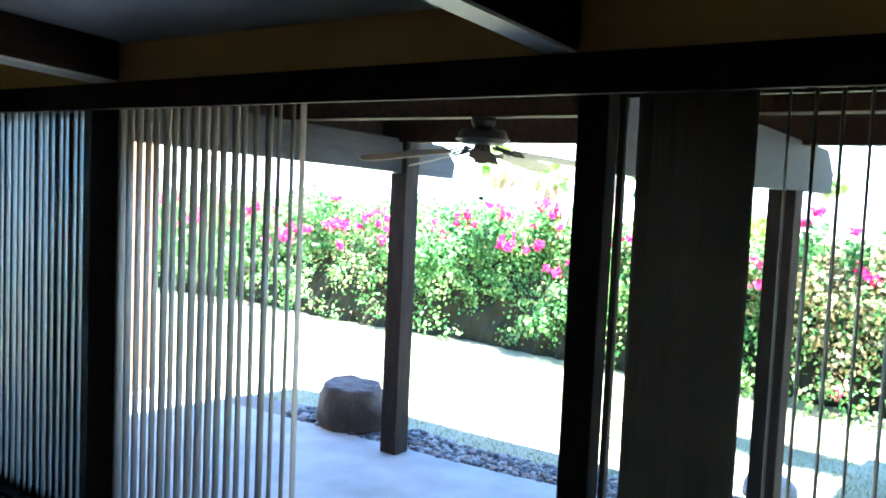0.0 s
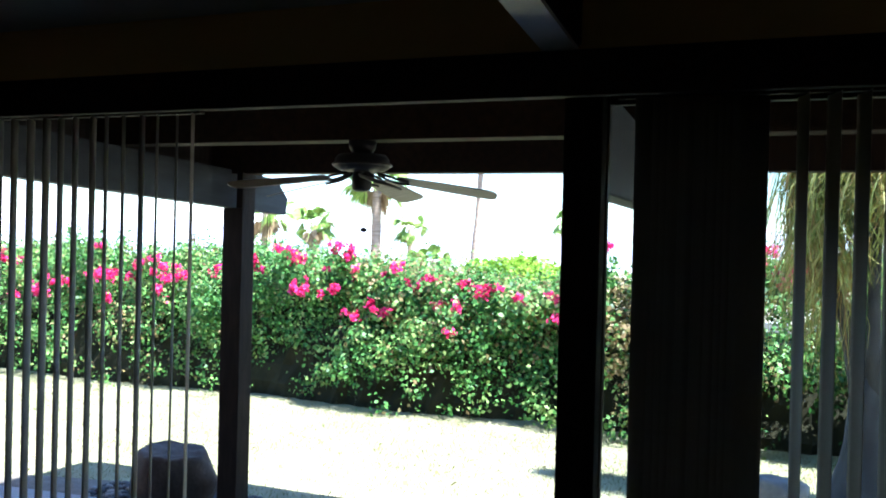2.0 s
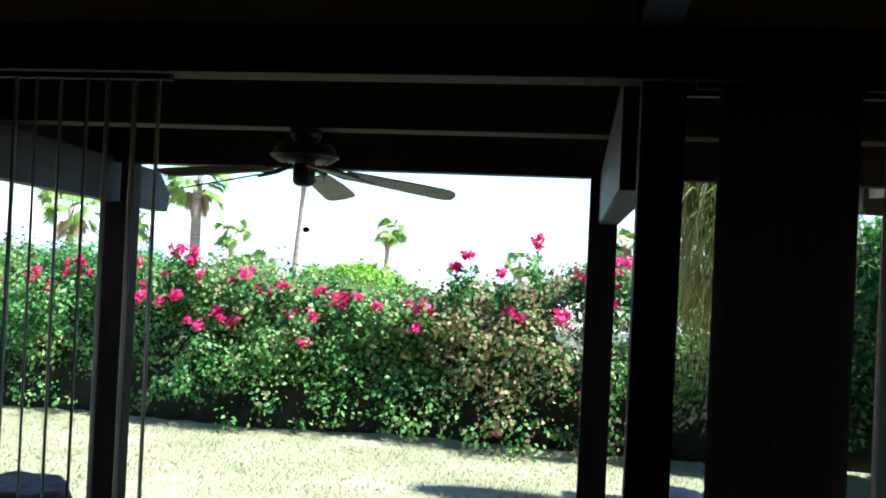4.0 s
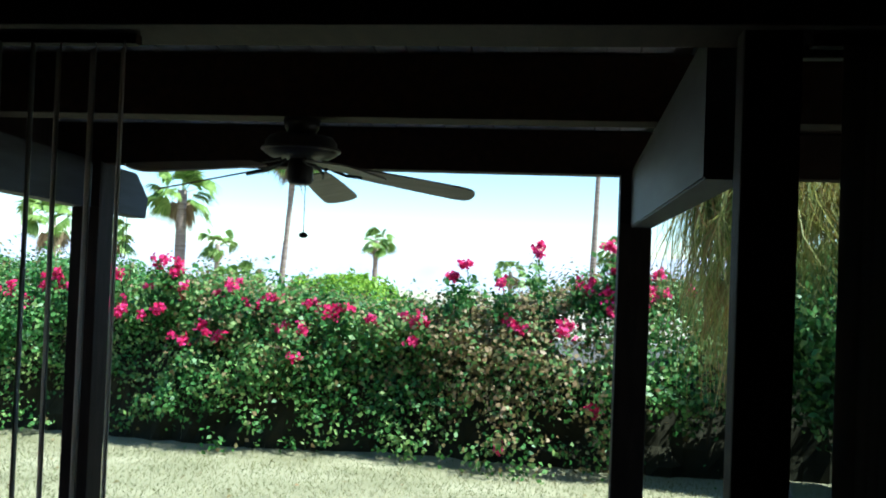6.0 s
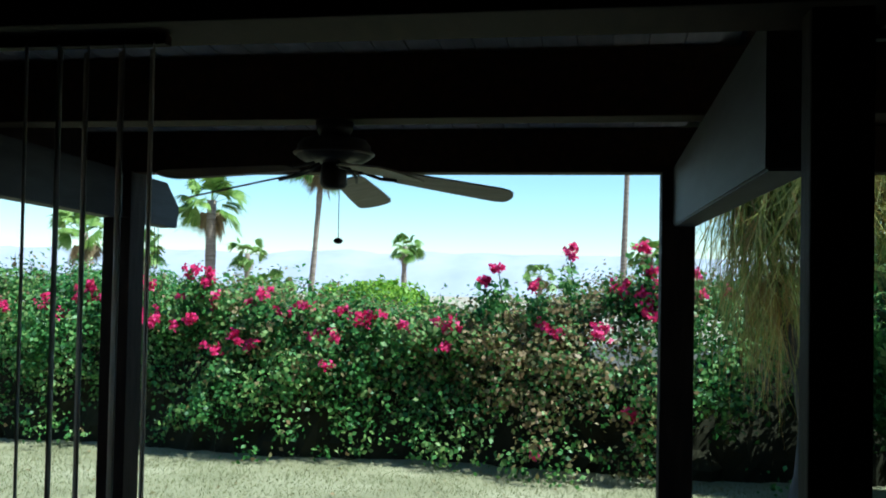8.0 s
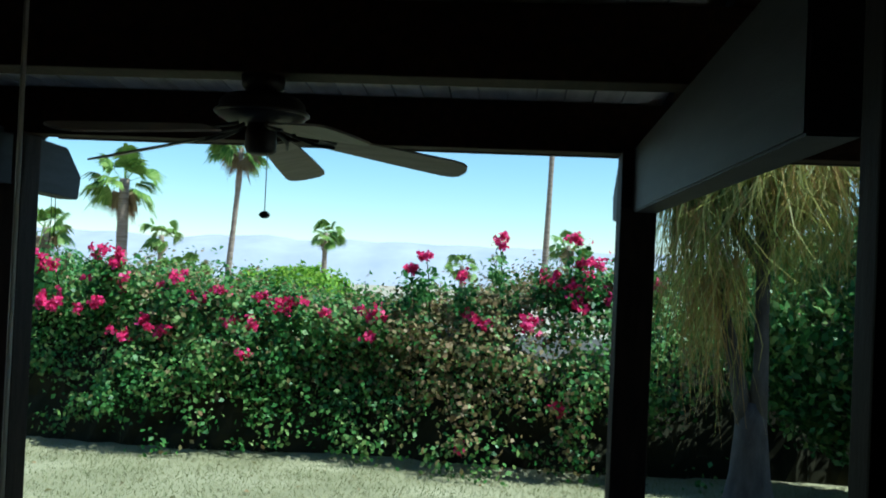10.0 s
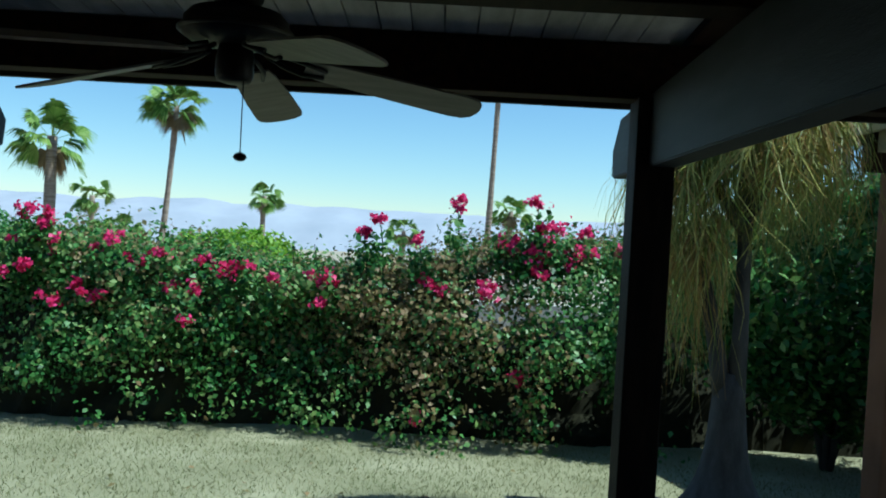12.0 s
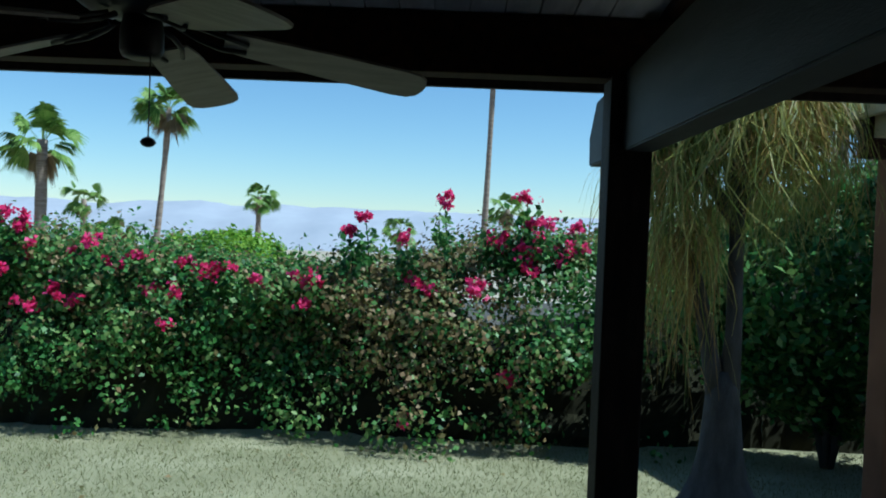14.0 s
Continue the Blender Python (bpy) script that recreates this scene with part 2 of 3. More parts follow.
def leaves(rng, centres, outward, length, width, spread=0.9, droop=0.2):
    """Diamond leaves at the centres, folded a little along the rib. Returns verts and quads."""
    n = len(centres)
    normal = unit(outward + spread * rng.normal(size=(n, 3)))
    axis = unit(np.cross(normal, rng.normal(size=(n, 3))))
    axis[:, 2] -= droop
    axis = unit(axis)
    side = unit(np.cross(normal, axis))
    size = rng.uniform(0.65, 1.3, (n, 1))
    L, W = length * size, width * size
    v = np.stack([centres - axis * L * 0.5, centres + side * W * 0.5 + normal * W * 0.15,
                  centres + axis * L * 0.5 - normal * L * 0.08, centres - side * W * 0.5 + normal * W * 0.15], 1)
    return v.reshape(-1, 3), np.arange(4 * n).reshape(-1, 4)


# ---- ground ----
def land_z(y):
    """The lawn is level along the patio and slopes down to the foot of the hedge."""
    return -0.03 - 0.104 * np.clip(np.asarray(y) - 4.1, 0.0, 4.8)


def ground_z(y):
    """The land lies just under the lawn and falls gently into the valley beyond the hedge."""
    return float(land_z(y)) - 0.04 - 0.036 * min(max(0.0, y - 13.0), 1700)


def sheet(name, x0, x1, y0, y1, nx, ny, height, mat, label, category):
    bm = bmesh.new()
    grid = [[bm.verts.new((x0 + (x1 - x0) * i / nx, y0 + (y1 - y0) * j / ny, height(x0 + (x1 - x0) * i / nx, y0 + (y1 - y0) * j / ny)))
             for i in range(nx + 1)] for j in range(ny + 1)]
    for j in range(ny):
        for i in range(nx):
            bm.faces.new((grid[j][i], grid[j][i + 1], grid[j + 1][i + 1], grid[j + 1][i])).smooth = True
    return structure(name, bm, mat, label, category)


bm = bmesh.new()
rows = [[bm.verts.new((x, y, ground_z(y))) for x in (-3500, -60, 60, 3500)] for y in (-900, -40, 4.1, 8.9, 13, 30, 90, 300, 900, 2500)]
for a, b in zip(rows, rows[1:]):
    for k in range(3):
        bm.faces.new((a[k], a[k + 1], b[k + 1], b[k]))
structure("ground", bm, "desert", "flat sandy desert ground reaching the horizon", "ground")


def slab_edge(x):
    """Where the patio slab ends and the pebbles begin."""
    return 3.14 + 0.10 * (x + 1.9) + 0.05 * math.sin(1.3 * x)


def lawn_edge(x):
    return slab_edge(x) + 0.40 + 0.06 * math.sin(2.1 * x + 1)


lawn = sheet("lawn", -20, 12, 2.7, 12, 160, 46,
             lambda x, y: float(land_z(y)) + 0.012 * noise.noise((x * 1.3, y * 1.3, 0)), "lawn",
             "dry yellow-green lawn behind the patio", "lawn")
# The slab is one sheet with a wandering outer edge.
bm = bmesh.new()
xs = [-4.62 + 0.12 * i for i in range(84)]
rows = []
for x in xs:
    rows.append([bm.verts.new((x, 0.702, 0.0)), bm.verts.new((x, slab_edge(x), 0.0)), bm.verts.new((x, slab_edge(x) + 0.012, -0.012)), bm.verts.new((x, slab_edge(x) + 0.012, -0.1))])
for a, b in zip(rows, rows[1:]):
    for k in range(3):
        bm.faces.new((a[k], b[k], b[k + 1], a[k + 1]))
bmesh.ops.recalc_face_normals(bm, faces=bm.faces)
structure("patio_slab", bm, "concrete", "shaded grey concrete patio slab", "patio")
bm = bmesh.new()
xs = [-4.0 + 0.15 * i for i in range(66)]
rows = [[bm.verts.new((x, slab_edge(x) - 0.02, -0.022)), bm.verts.new((x, (slab_edge(x) + lawn_edge(x)) / 2, -0.005)), bm.verts.new((x, lawn_edge(x), -0.016))] for x in xs]
for a, b in zip(rows, rows[1:]):
    for k in range(2):
        bm.faces.new((a[k], b[k], b[k + 1], a[k + 1]))
bmesh.ops.recalc_face_normals(bm, faces=bm.faces)
pebble_bed = structure("pebble_bed", bm, "gravelbed", "strip of grey river pebbles along the patio edge", "gravel")
structure("floor", box(-4.7, 4.6, -5.2, 0.70, -0.12, 0.0, 0), "floor", "brown tiled living room floor", "floor")

# ---- house shell ----
structure("ceiling", prism(-4.7, 4.6, [(0.64, 2.50), (-5.2, 2.95), (-5.2, 3.05), (0.64, 2.60)]), "plaster", "grey-white gently sloping living room ceiling", "ceiling")
structure("wall_back", box(-4.7, 4.6, -5.35, -5.2, 0, 3.1, 0), "roomwall", "plain beige living room wall", "wall")
structure("wall_west", box(-4.85, -4.7, -5.35, 0.95, 0, 3.1, 0), "roomwall", "plain beige living room wall", "wall")
structure("wall_east", box(4.6, 4.75, -5.35, 0.95, 0, 3.1, 0), "roomwall", "plain beige living room wall", "wall")
structure("wall_above_header", box(-4.7, 4.6, 0.64, 0.93, 2.317, 3.12, 0), "ochre", "ochre painted wall band above the doors", "wall")
structure("wall_pier", box(3.2, 4.6, 0.80, 0.93, 0, 2.242, 0), "roomwall", "plain beige wall beside the glass doors", "wall")
structure("valance", box(-4.7, 4.6, 0.565, 0.637, 2.285, 2.305, 0.003, box(-4.7, 4.6, 0.53, 0.564, 2.188, 2.305, 0.004)), "beam", "dark stained valance board in front of the blinds", "valance")
structure("header", box(-4.7, 4.6, 0.638, 0.90, 2.243, 2.315, 0.006), "beam", "dark stained timber header over the glass doors", "header")
structure("door_threshold", box(-4.6, 3.2, 0.72, 0.94, 0.002, 0.022, 0.003), "bronze", "bronze sliding door track in the floor", "track")
structure("house_roof", box(-5.2, 5.0, -5.8, 0.94, 3.12, 3.25, 0.01), "cream", "flat roof slab over the living room", "roof")


def timber(name, dims, label, category, mat="beam", bevel=0.006, group=""):
    return tagged(part(name, box(*dims, bevel), mat), label, category, group)


def ceiling_beam(x0, x1):
    t = thing("ceiling_beam", ((x0 + x1) / 2, -2.2, 2.5), "dark stained timber ceiling beam with reflected light painted underneath", "beam", "living room ceiling beams")
    part("timber", prism(x0, x1, [(0.598, 2.324), (-5.19, 2.77), (-5.19, 2.94), (0.598, 2.5)], 0.006), "beam", t)
    # The outdoor reflection on the underside is a separate pale strip.
    part("soffit_board", prism(x0 + 0.006, x1 - 0.006, [(0.59, 2.310), (-5.19, 2.756), (-5.19, 2.768), (0.59, 2.322)]), "soffit", t, "pale strip painted as reflected light under the beam")
    return t


ceiling_beam(0.655, 0.757)
ceiling_beam(-1.79, -1.62)
for x0, x1, y0 in ((0.682, 0.790, 0.735), (-2.19, -1.95, 0.797), (-4.69, -4.5, 0.797), (3.06, 3.2, 0.797)):
    timber("door_post", (x0, x1, y0, y0 + 0.075, 0.0, 2.242), "dark brown timber post between glass doors", "post", "post", 0.006, "door posts")


# ---- glass doors ----
def glass_door(x0, x1, y, label, stile=0.035):
    d = thing("sliding_glass_door", ((x0 + x1) / 2, y, 0.022), label, "door", "glass doors")
    part("stile", box(x0, x0 + stile, y - 0.016, y + 0.016, 0.023, 2.241), "bronze", d)
    part("stile", box(x1 - stile, x1, y - 0.016, y + 0.016, 0.023, 2.241), "bronze", d)
    part("rail", box(x0 + stile, x1 - stile, y - 0.015, y + 0.015, 0.023, 0.075), "bronze", d)
    part("rail", box(x0 + stile, x1 - stile, y - 0.015, y + 0.015, 2.214, 2.241), "bronze", d)
    p = part("pane", box(x0 + stile, x1 - stile, y - 0.003, y + 0.003, 0.075, 2.214, 0), "glass", d)
    p.visible_shadow = False
    return d


glass_door(-3.32, -1.99, 0.845, "bronze framed sliding glass door slid fully open", 0.035)
glass_door(0.765, 3.06, 0.875, "bronze framed fixed glass panel beside the door", 0.02)
glass_door(-4.5, -2.192, 0.88, "bronze framed fixed glass panel behind blinds")


# ---- vertical blinds ----
def slat_mesh():
    bm = bmesh.new()
    w, h = 0.089, 2.18
    cols = []
    for k in range(7):
        u = k / 6 - 0.5
        cols.append([bm.verts.new((0.006 * (1 - 4 * u * u) + s * 0.0005, u * w, z)) for z in (0.0, h) for s in (-1, 1)])
    for a, b in zip(cols, cols[1:]):
        for i, j in ((0, 2), (2, 3), (3, 1), (1, 0)):
            bm.faces.new((a[i], a[j], b[j], b[i])).smooth = True
    bm.faces.new((cols[0][0], cols[0][1], cols[0][3], cols[0][2]))
    bm.faces.new((cols[-1][0], cols[-1][2], cols[-1][3], cols[-1][1]))
    bmesh.ops.recalc_face_normals(bm, faces=bm.faces)
    me = bpy.data.meshes.new("slat")
    bm.to_mesh(me)
    bm.free()
    me.materials.append(M["slat"])
    return me


SLAT = slat_mesh()
rng = random.Random(5)


def vertical_blind(x0, x1, places, label):
    b = thing("vertical_blind", ((x0 + x1) / 2, 0.80, 2.22), label, "blind", "vertical blinds")
    part("headrail", box(x0, x1, 0.785, 0.815, 2.219, 2.241, 0.003), "beam", b, "brown headrail")
    for x, turn in places:
        s = new("slat", SLAT)
        s.parent = b
        s.matrix_parent_inverse = b.matrix_basis.inverted()
        s.matrix_basis = pose(x, 0.80, 0.038, rng.uniform(-0.25, 0.25), rng.uniform(-0.15, 0.15), turn + rng.uniform(-4, 4))
    return b


def spread(x0, x1, step, turn):
    n = int((x1 - x0) / step)
    return [(x0 + step * k + rng.uniform(-0.004, 0.004), turn) for k in range(n + 1)]


vertical_blind(-1.93, -0.57, spread(-1.90, -0.60, 0.072, 33), "cream vertical blind drawn half across with slats turned open")
vertical_blind(0.82, 3.05, spread(0.918, 1.19, 0.0115, -66) + spread(1.30, 3.0, 0.072, 18), "cream vertical blind with some slats stacked beside the post")
vertical_blind(-4.48, -2.2, spread(-4.44, -2.23, 0.072, 50), "cream vertical blind drawn across with slats half turned")

# ---- patio roof ----
PATIO_L, PATIO_R = -2.1, 5.2


def roof_z(y):
    return 2.60 - 0.1 * (y - 0.95)


bm = bmesh.new()
board = 0.112
for i in range(int((0.76 - PATIO_L) / board)):
    x0 = PATIO_L + board * i + 0.003
    x1 = x0 + board - 0.006
    v = [bm.verts.new((x, y, roof_z(y) + dz)) for dz in (0.0, 0.02) for x, y in ((x0, 0.952), (x1, 0.952), (x1, 3.68), (x0, 3.68))]
    for q in ((3, 2, 1, 0), (4, 5, 6, 7), (0, 1, 5, 4), (1, 2, 6, 5), (2, 3, 7, 6), (3, 0, 4, 7)):
        bm.faces.new([v[k] for k in q])
v = [bm.verts.new((x, y, roof_z(y) + dz)) for dz in (0.021, 0.12) for x, y in ((PATIO_L, 0.952), (0.76, 0.952), (0.76, 3.68), (PATIO_L, 3.68))]
for q in ((3, 2, 1, 0), (4, 5, 6, 7), (0, 1, 5, 4), (1, 2, 6, 5), (2, 3, 7, 6), (3, 0, 4, 7)):
    bm.faces.new([v[k] for k in q])
structure("patio_ceiling", bm, "boards", "weathered white tongue-and-groove patio ceiling boards", "ceiling")

# This side takes the beams' near-black colour instead of the pale boards.
structure("side_patio_ceiling", prism(0.77, PATIO_R, [(0.952, 2.60), (3.68, 2.327), (3.68, 2.44), (0.952, 2.71)]), "beam", "dark patio ceiling beside the garden house", "ceiling")

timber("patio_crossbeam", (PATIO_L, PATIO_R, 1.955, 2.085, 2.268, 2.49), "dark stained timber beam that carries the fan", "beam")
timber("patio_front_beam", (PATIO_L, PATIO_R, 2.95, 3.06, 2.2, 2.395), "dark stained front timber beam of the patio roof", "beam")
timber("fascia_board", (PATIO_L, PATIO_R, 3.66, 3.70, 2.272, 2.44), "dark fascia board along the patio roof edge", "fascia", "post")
timber("drip_edge", (PATIO_L, PATIO_R, 3.702, 3.745, 2.288, 2.322), "pale metal drip edge along the patio roof", "gutter", "rail")


tagged(part("gable_board", prism(-2.145, -2.105, [(0.955, 2.25), (3.45, 2.16), (3.70, 2.36), (0.955, 2.64)]), "post"), "dark gable board closing the patio roof's side", "board")


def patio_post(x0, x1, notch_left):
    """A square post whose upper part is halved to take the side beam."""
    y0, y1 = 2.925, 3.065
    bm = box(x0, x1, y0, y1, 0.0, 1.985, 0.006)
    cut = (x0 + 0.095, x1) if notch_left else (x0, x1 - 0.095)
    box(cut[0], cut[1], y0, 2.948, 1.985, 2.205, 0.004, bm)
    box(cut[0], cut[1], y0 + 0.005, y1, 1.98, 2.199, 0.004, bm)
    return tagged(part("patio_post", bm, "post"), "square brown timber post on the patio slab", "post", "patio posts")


patio_post(-1.985, -1.845, True)
patio_post(0.60, 0.74, False)


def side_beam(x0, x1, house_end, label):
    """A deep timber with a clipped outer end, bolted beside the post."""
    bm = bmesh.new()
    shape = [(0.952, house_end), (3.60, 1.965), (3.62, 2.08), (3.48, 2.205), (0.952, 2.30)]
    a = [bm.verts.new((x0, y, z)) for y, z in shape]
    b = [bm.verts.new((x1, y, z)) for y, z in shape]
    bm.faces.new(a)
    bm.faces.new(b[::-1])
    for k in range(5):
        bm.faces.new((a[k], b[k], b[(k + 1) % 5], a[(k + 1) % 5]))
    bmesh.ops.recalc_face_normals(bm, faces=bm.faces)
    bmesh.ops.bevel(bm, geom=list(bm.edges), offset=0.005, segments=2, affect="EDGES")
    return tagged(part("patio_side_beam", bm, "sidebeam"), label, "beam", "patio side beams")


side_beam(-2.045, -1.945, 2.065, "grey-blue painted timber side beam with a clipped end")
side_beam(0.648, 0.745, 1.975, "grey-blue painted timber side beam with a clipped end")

cord = thing("hanging_cord", (-1.99, 3.45, 1.97), "thin dark double cord hanging from the side beam's end", "cord")
for x in (-2.0, -1.98):
    part("strand", tube([(x, 3.45, 1.975), (x + 0.004, 3.45, 1.86), (x - 0.002, 3.45, 1.74)], [0.002, 0.002, 0.002], 6), "post", cord)


# ---- ceiling fan ----
def ceiling_fan(x, y):
    f = thing("ceiling_fan", (x, y, 2.268), "dark bronze ceiling fan with five pale blades, at rest", "fan")
    part("canopy", lathe([(0.02, -0.062), (0.045, -0.058), (0.062, -0.03), (0.066, 0.0)], 28, (x, y, 2.268)), "fanmetal", f)
    part("downrod", lathe([(0.014, 0), (0.014, 0.02)], 14, (x, y, 2.20)), "fanmetal", f)
    motor = part("motor", lathe([(0.05, 0.0), (0.105, 0.006), (0.128, 0.02), (0.136, 0.034), (0.128, 0.04), (0.126, 0.062), (0.11, 0.08), (0.05, 0.086), (0.02, 0.088)], 40, (x, y, 2.125)), "fanmetal", f)
    part("trim_ring", lathe([(0.137, 0.0), (0.141, 0.004), (0.141, 0.008), (0.137, 0.012)], 40, (x, y, 2.152)), "bronze", motor)
    part("switch_housing", lathe([(0.024, 0.0), (0.04, 0.006), (0.046, 0.02), (0.046, 0.06), (0.04, 0.092)], 28, (x, y, 2.034)), "fanmetal", f)
    chain = part("pull_chain", tube([(x + 0.03, y - 0.03, 2.04), (x + 0.03, y - 0.03, 1.846)], [0.0016, 0.0016], 6), "bronze", f)
    part("pull_knob", lathe([(0.004, 0.0), (0.012, 0.003), (0.017, 0.010), (0.013, 0.017), (0.004, 0.022)], 16, (x + 0.03, y - 0.03, 1.845)), "fanmetal", chain)
    outline = [(0.175, 0.046), (0.23, 0.055), (0.42, 0.066), (0.58, 0.071), (0.615, 0.064), (0.633, 0.044), (0.64, 0.014)]
    outline += [(r, -w) for r, w in outline[::-1]]
    for k in range(5):
        turn = Matrix.Translation((x, y, 2.116)) @ Matrix.Rotation(radians(72 * k + 18), 4, "Z") @ Matrix.Rotation(radians(8.0), 4, "Y") @ Matrix.Rotation(radians(-13), 4, "X")
        bm = bmesh.new()
        low = [bm.verts.new(turn @ Vector((r, w, -0.003))) for r, w in outline]
        top = [bm.verts.new(turn @ Vector((r, w, 0.003))) for r, w in outline]
        bm.faces.new(low[::-1])
        bm.faces.new(top)
        n = len(outline)
        for i in range(n):
            bm.faces.new((low[i], low[(i + 1) % n], top[(i + 1) % n], top[i]))
        bmesh.ops.recalc_face_normals(bm, faces=bm.faces)
        blade = part("blade", bm, "blade", f)
        bm = bmesh.new()
        for s in (-1, 1):
            pts = [turn @ Vector(p) for p in ((0.075, s * 0.012, 0.012), (0.12, s * 0.03, 0.002), (0.17, s * 0.034, -0.006), (0.225, s * 0.02, -0.008))]
            tube(pts, [0.007, 0.006, 0.006, 0.005], 8, bm)
        part("blade_iron", bm, "fanmetal", blade)
    return f


ceiling_fan(-0.578, 2.02)

# ---- house wings ----
wing = thing("house_wing", (-5.4, 1.9, 0), "terracotta stucco house wing with cream band over glass door", "house")
part("wall", box(-6.2, -4.62, 2.32, 2.86, 0, 2.62, 0.02), "stucco", wing)
part("wall", box(-6.2, -4.86, 0.9, 2.318, 0, 2.62, 0.01), "stucco", wing)
part("lintel", box(-4.858, -4.63, 0.87, 2.317, 1.80, 2.52, 0.008), "cream", wing, "cream painted band over the door")
door = part("door", box(-4.84, -4.80, 0.9, 2.31, 0.05, 1.798, 0.004), "darkpane", wing, "dark reflecting glass door")
part("frame", box(-4.80, -4.76, 1.58, 1.63, 0.05, 1.79, 0.004), "bronze", door)
part("frame", box(-4.80, -4.76, 2.25, 2.305, 0.05, 1.79, 0.004), "bronze", door)
part("roof", box(-6.4, -4.4, 0.9, 2.95, 2.63, 2.75, 0.01), "cream", wing)

wing = thing("garden_house", (4.5, 6.0, 0), "terracotta stucco house wing with low eave and dark door", "house")
part("wall", box(2.94, 7.5, 5.68, 5.95, -0.4, 2.47, 0.02), "stucco", wing)
# Unseen rear wall, added with its roof to shade the right-hand hedge.
part("wall", box(4.4, 7.5, 5.95, 8.4, -0.6, 2.52, 0.02), "stucco", wing)
roof = part("roof", box(2.66, 7.9, 4.34, 6.3, 2.53, 2.63, 0.012), "beam", wing)
# Rear roof, out of view too; it widens that added shade.
part("roof", box(4.2, 7.9, 6.3, 8.6, 2.53, 2.66, 0.012), "beam", wing)
part("fascia", box(2.62, 2.656, 4.30, 6.3, 2.48, 2.65, 0.006), "cream", roof, "cream fascia board")
part("fascia", box(2.62, 7.9, 4.275, 4.315, 2.48, 2.65, 0.006), "cream", roof, "cream fascia board")
part("outrigger", box(2.67, 7.5, 5.52, 5.66, 2.24, 2.525, 0.006), "beam", wing, "dark timber beam under the eave")
part("rafter", box(2.70, 2.78, 4.5, 5.515, 2.36, 2.525, 0.006), "cream", wing, "pale rafter end")
door = part("door", box(3.45, 5.6, 5.645, 5.68, 0.0, 1.66, 0.004), "darkpane", wing, "dark glass sliding door")
part("frame", box(3.415, 3.475, 5.62, 5.69, 0.0, 1.70, 0.004), "beam", door)
part("frame", box(3.475, 5.6, 5.62, 5.69, 1.655, 1.70, 0.004), "beam", door)
bm = bmesh.new()
ring = []
for k in range(60):
    x = 3.72 + 0.01 * k
    ring.append((bm.verts.new((x, 5.635 + 0.006 * math.sin(k * 1.25), 0.05)), bm.verts.new((x, 5.635 + 0.006 * math.sin(k * 1.25), 1.63))))
for a, b in zip(ring, ring[1:]):
    bm.faces.new((a[0], b[0], b[1], a[1])).smooth = True
part("curtain", bm, "curtain", door, "dark grey folded curtain")


# ---- rocks ----
def boulder(x, y, sx, sy, sz, mat, label, seed, flat=0.75):
    bm = bmesh.new()
    bmesh.ops.create_icosphere(bm, subdivisions=4, radius=1)
    for v in bm.verts:
        p = v.co.copy()
        facet = 0.0
        rr = random.Random(seed)
        for _ in range(11):
            d = Vector((rr.gauss(0, 1), rr.gauss(0, 1), rr.gauss(0, 0.8))).normalized()
            facet = max(facet, p.dot(d) - rr.uniform(0.62, 0.85))
        p *= 1 - 0.75 * facet
        p *= 1 + 0.07 * noise.noise(p * 2.2 + Vector((seed, 0, 0))) + 0.03 * noise.noise(p * 7 + Vector((0, seed, 0)))
        p.z = min(p.z, flat + 0.06 * noise.noise(p * 3))
        v.co = (p.x * sx, p.y * sy, (p.z + 0.35) * sz)
    low = min(v.co.z for v in bm.verts)
    for v in bm.verts:
        v.co += Vector((x, y, float(land_z(y)) - 0.02 - max(low, -0.12)))
    for f in bm.faces:
        f.smooth = True
    return tagged(part("boulder", bm, mat), label, "rock", "patio rocks")


boulder(-2.55, 3.24, 0.34, 0.26, 0.35, "rock", "large brown sandstone boulder beside the patio post", 5, 0.42)
boulder(0.46, 3.84, 0.18, 0.17, 0.16, "greyrock", "small grey rounded boulder on the pebble strip", 8)
boulder(1.27, 4.80, 0.26, 0.24, 0.22, "greyrock", "grey granite boulder on the shaded lawn", 11)


# Added stone in place of a pale, cushion-like object at the door.
boulder(3.72, 5.42, 0.13, 0.11, 0.12, "greyrock", "small stone standing in for a pale object at the garden door", 21)

# ---- bougainvillea hedge ----
def top_of(x):
    """The hedge's height along its length."""
    z = np.interp(x, [-15, -9, -6, -3.66, -2.54, -1.13, -0.4, 0.14, 0.48, 0.97, 1.5, 3, 9], [1.45, 1.48, 1.5, 1.45, 1.30, 1.25, 1.30, 1.36, 1.46, 1.6, 1.6, 1.8, 2.2])
    return z + 0.05 * np.sin(2.3 * x + 1.1) + 0.04 * np.sin(5.1 * x) + 0.03 * np.sin(11.0 * x + 2)


def face_of(x, z):
    """How far out the leafy face lies at a height."""
    return 6.68 + 0.75 * np.clip(z / 1.6, 0, 1.4) ** 1.6 - 0.08 * np.sin(1.7 * x)


WAVES = np.random.default_rng(3).normal(size=(26, 2)) * np.linspace(1.0, 6.5, 26)[:, None]
PHASES = np.random.default_rng(8).uniform(0, 6.3, 26)


def lumps(x, z):
    """Uneven swelling of the leafy face, from many crossing waves."""
    out = np.zeros(len(x))
    for k, (a, b) in enumerate(WAVES):
        out += 0.075 / (1 + 0.09 * k) * np.sin(a * x + b * z + PHASES[k])
    return out


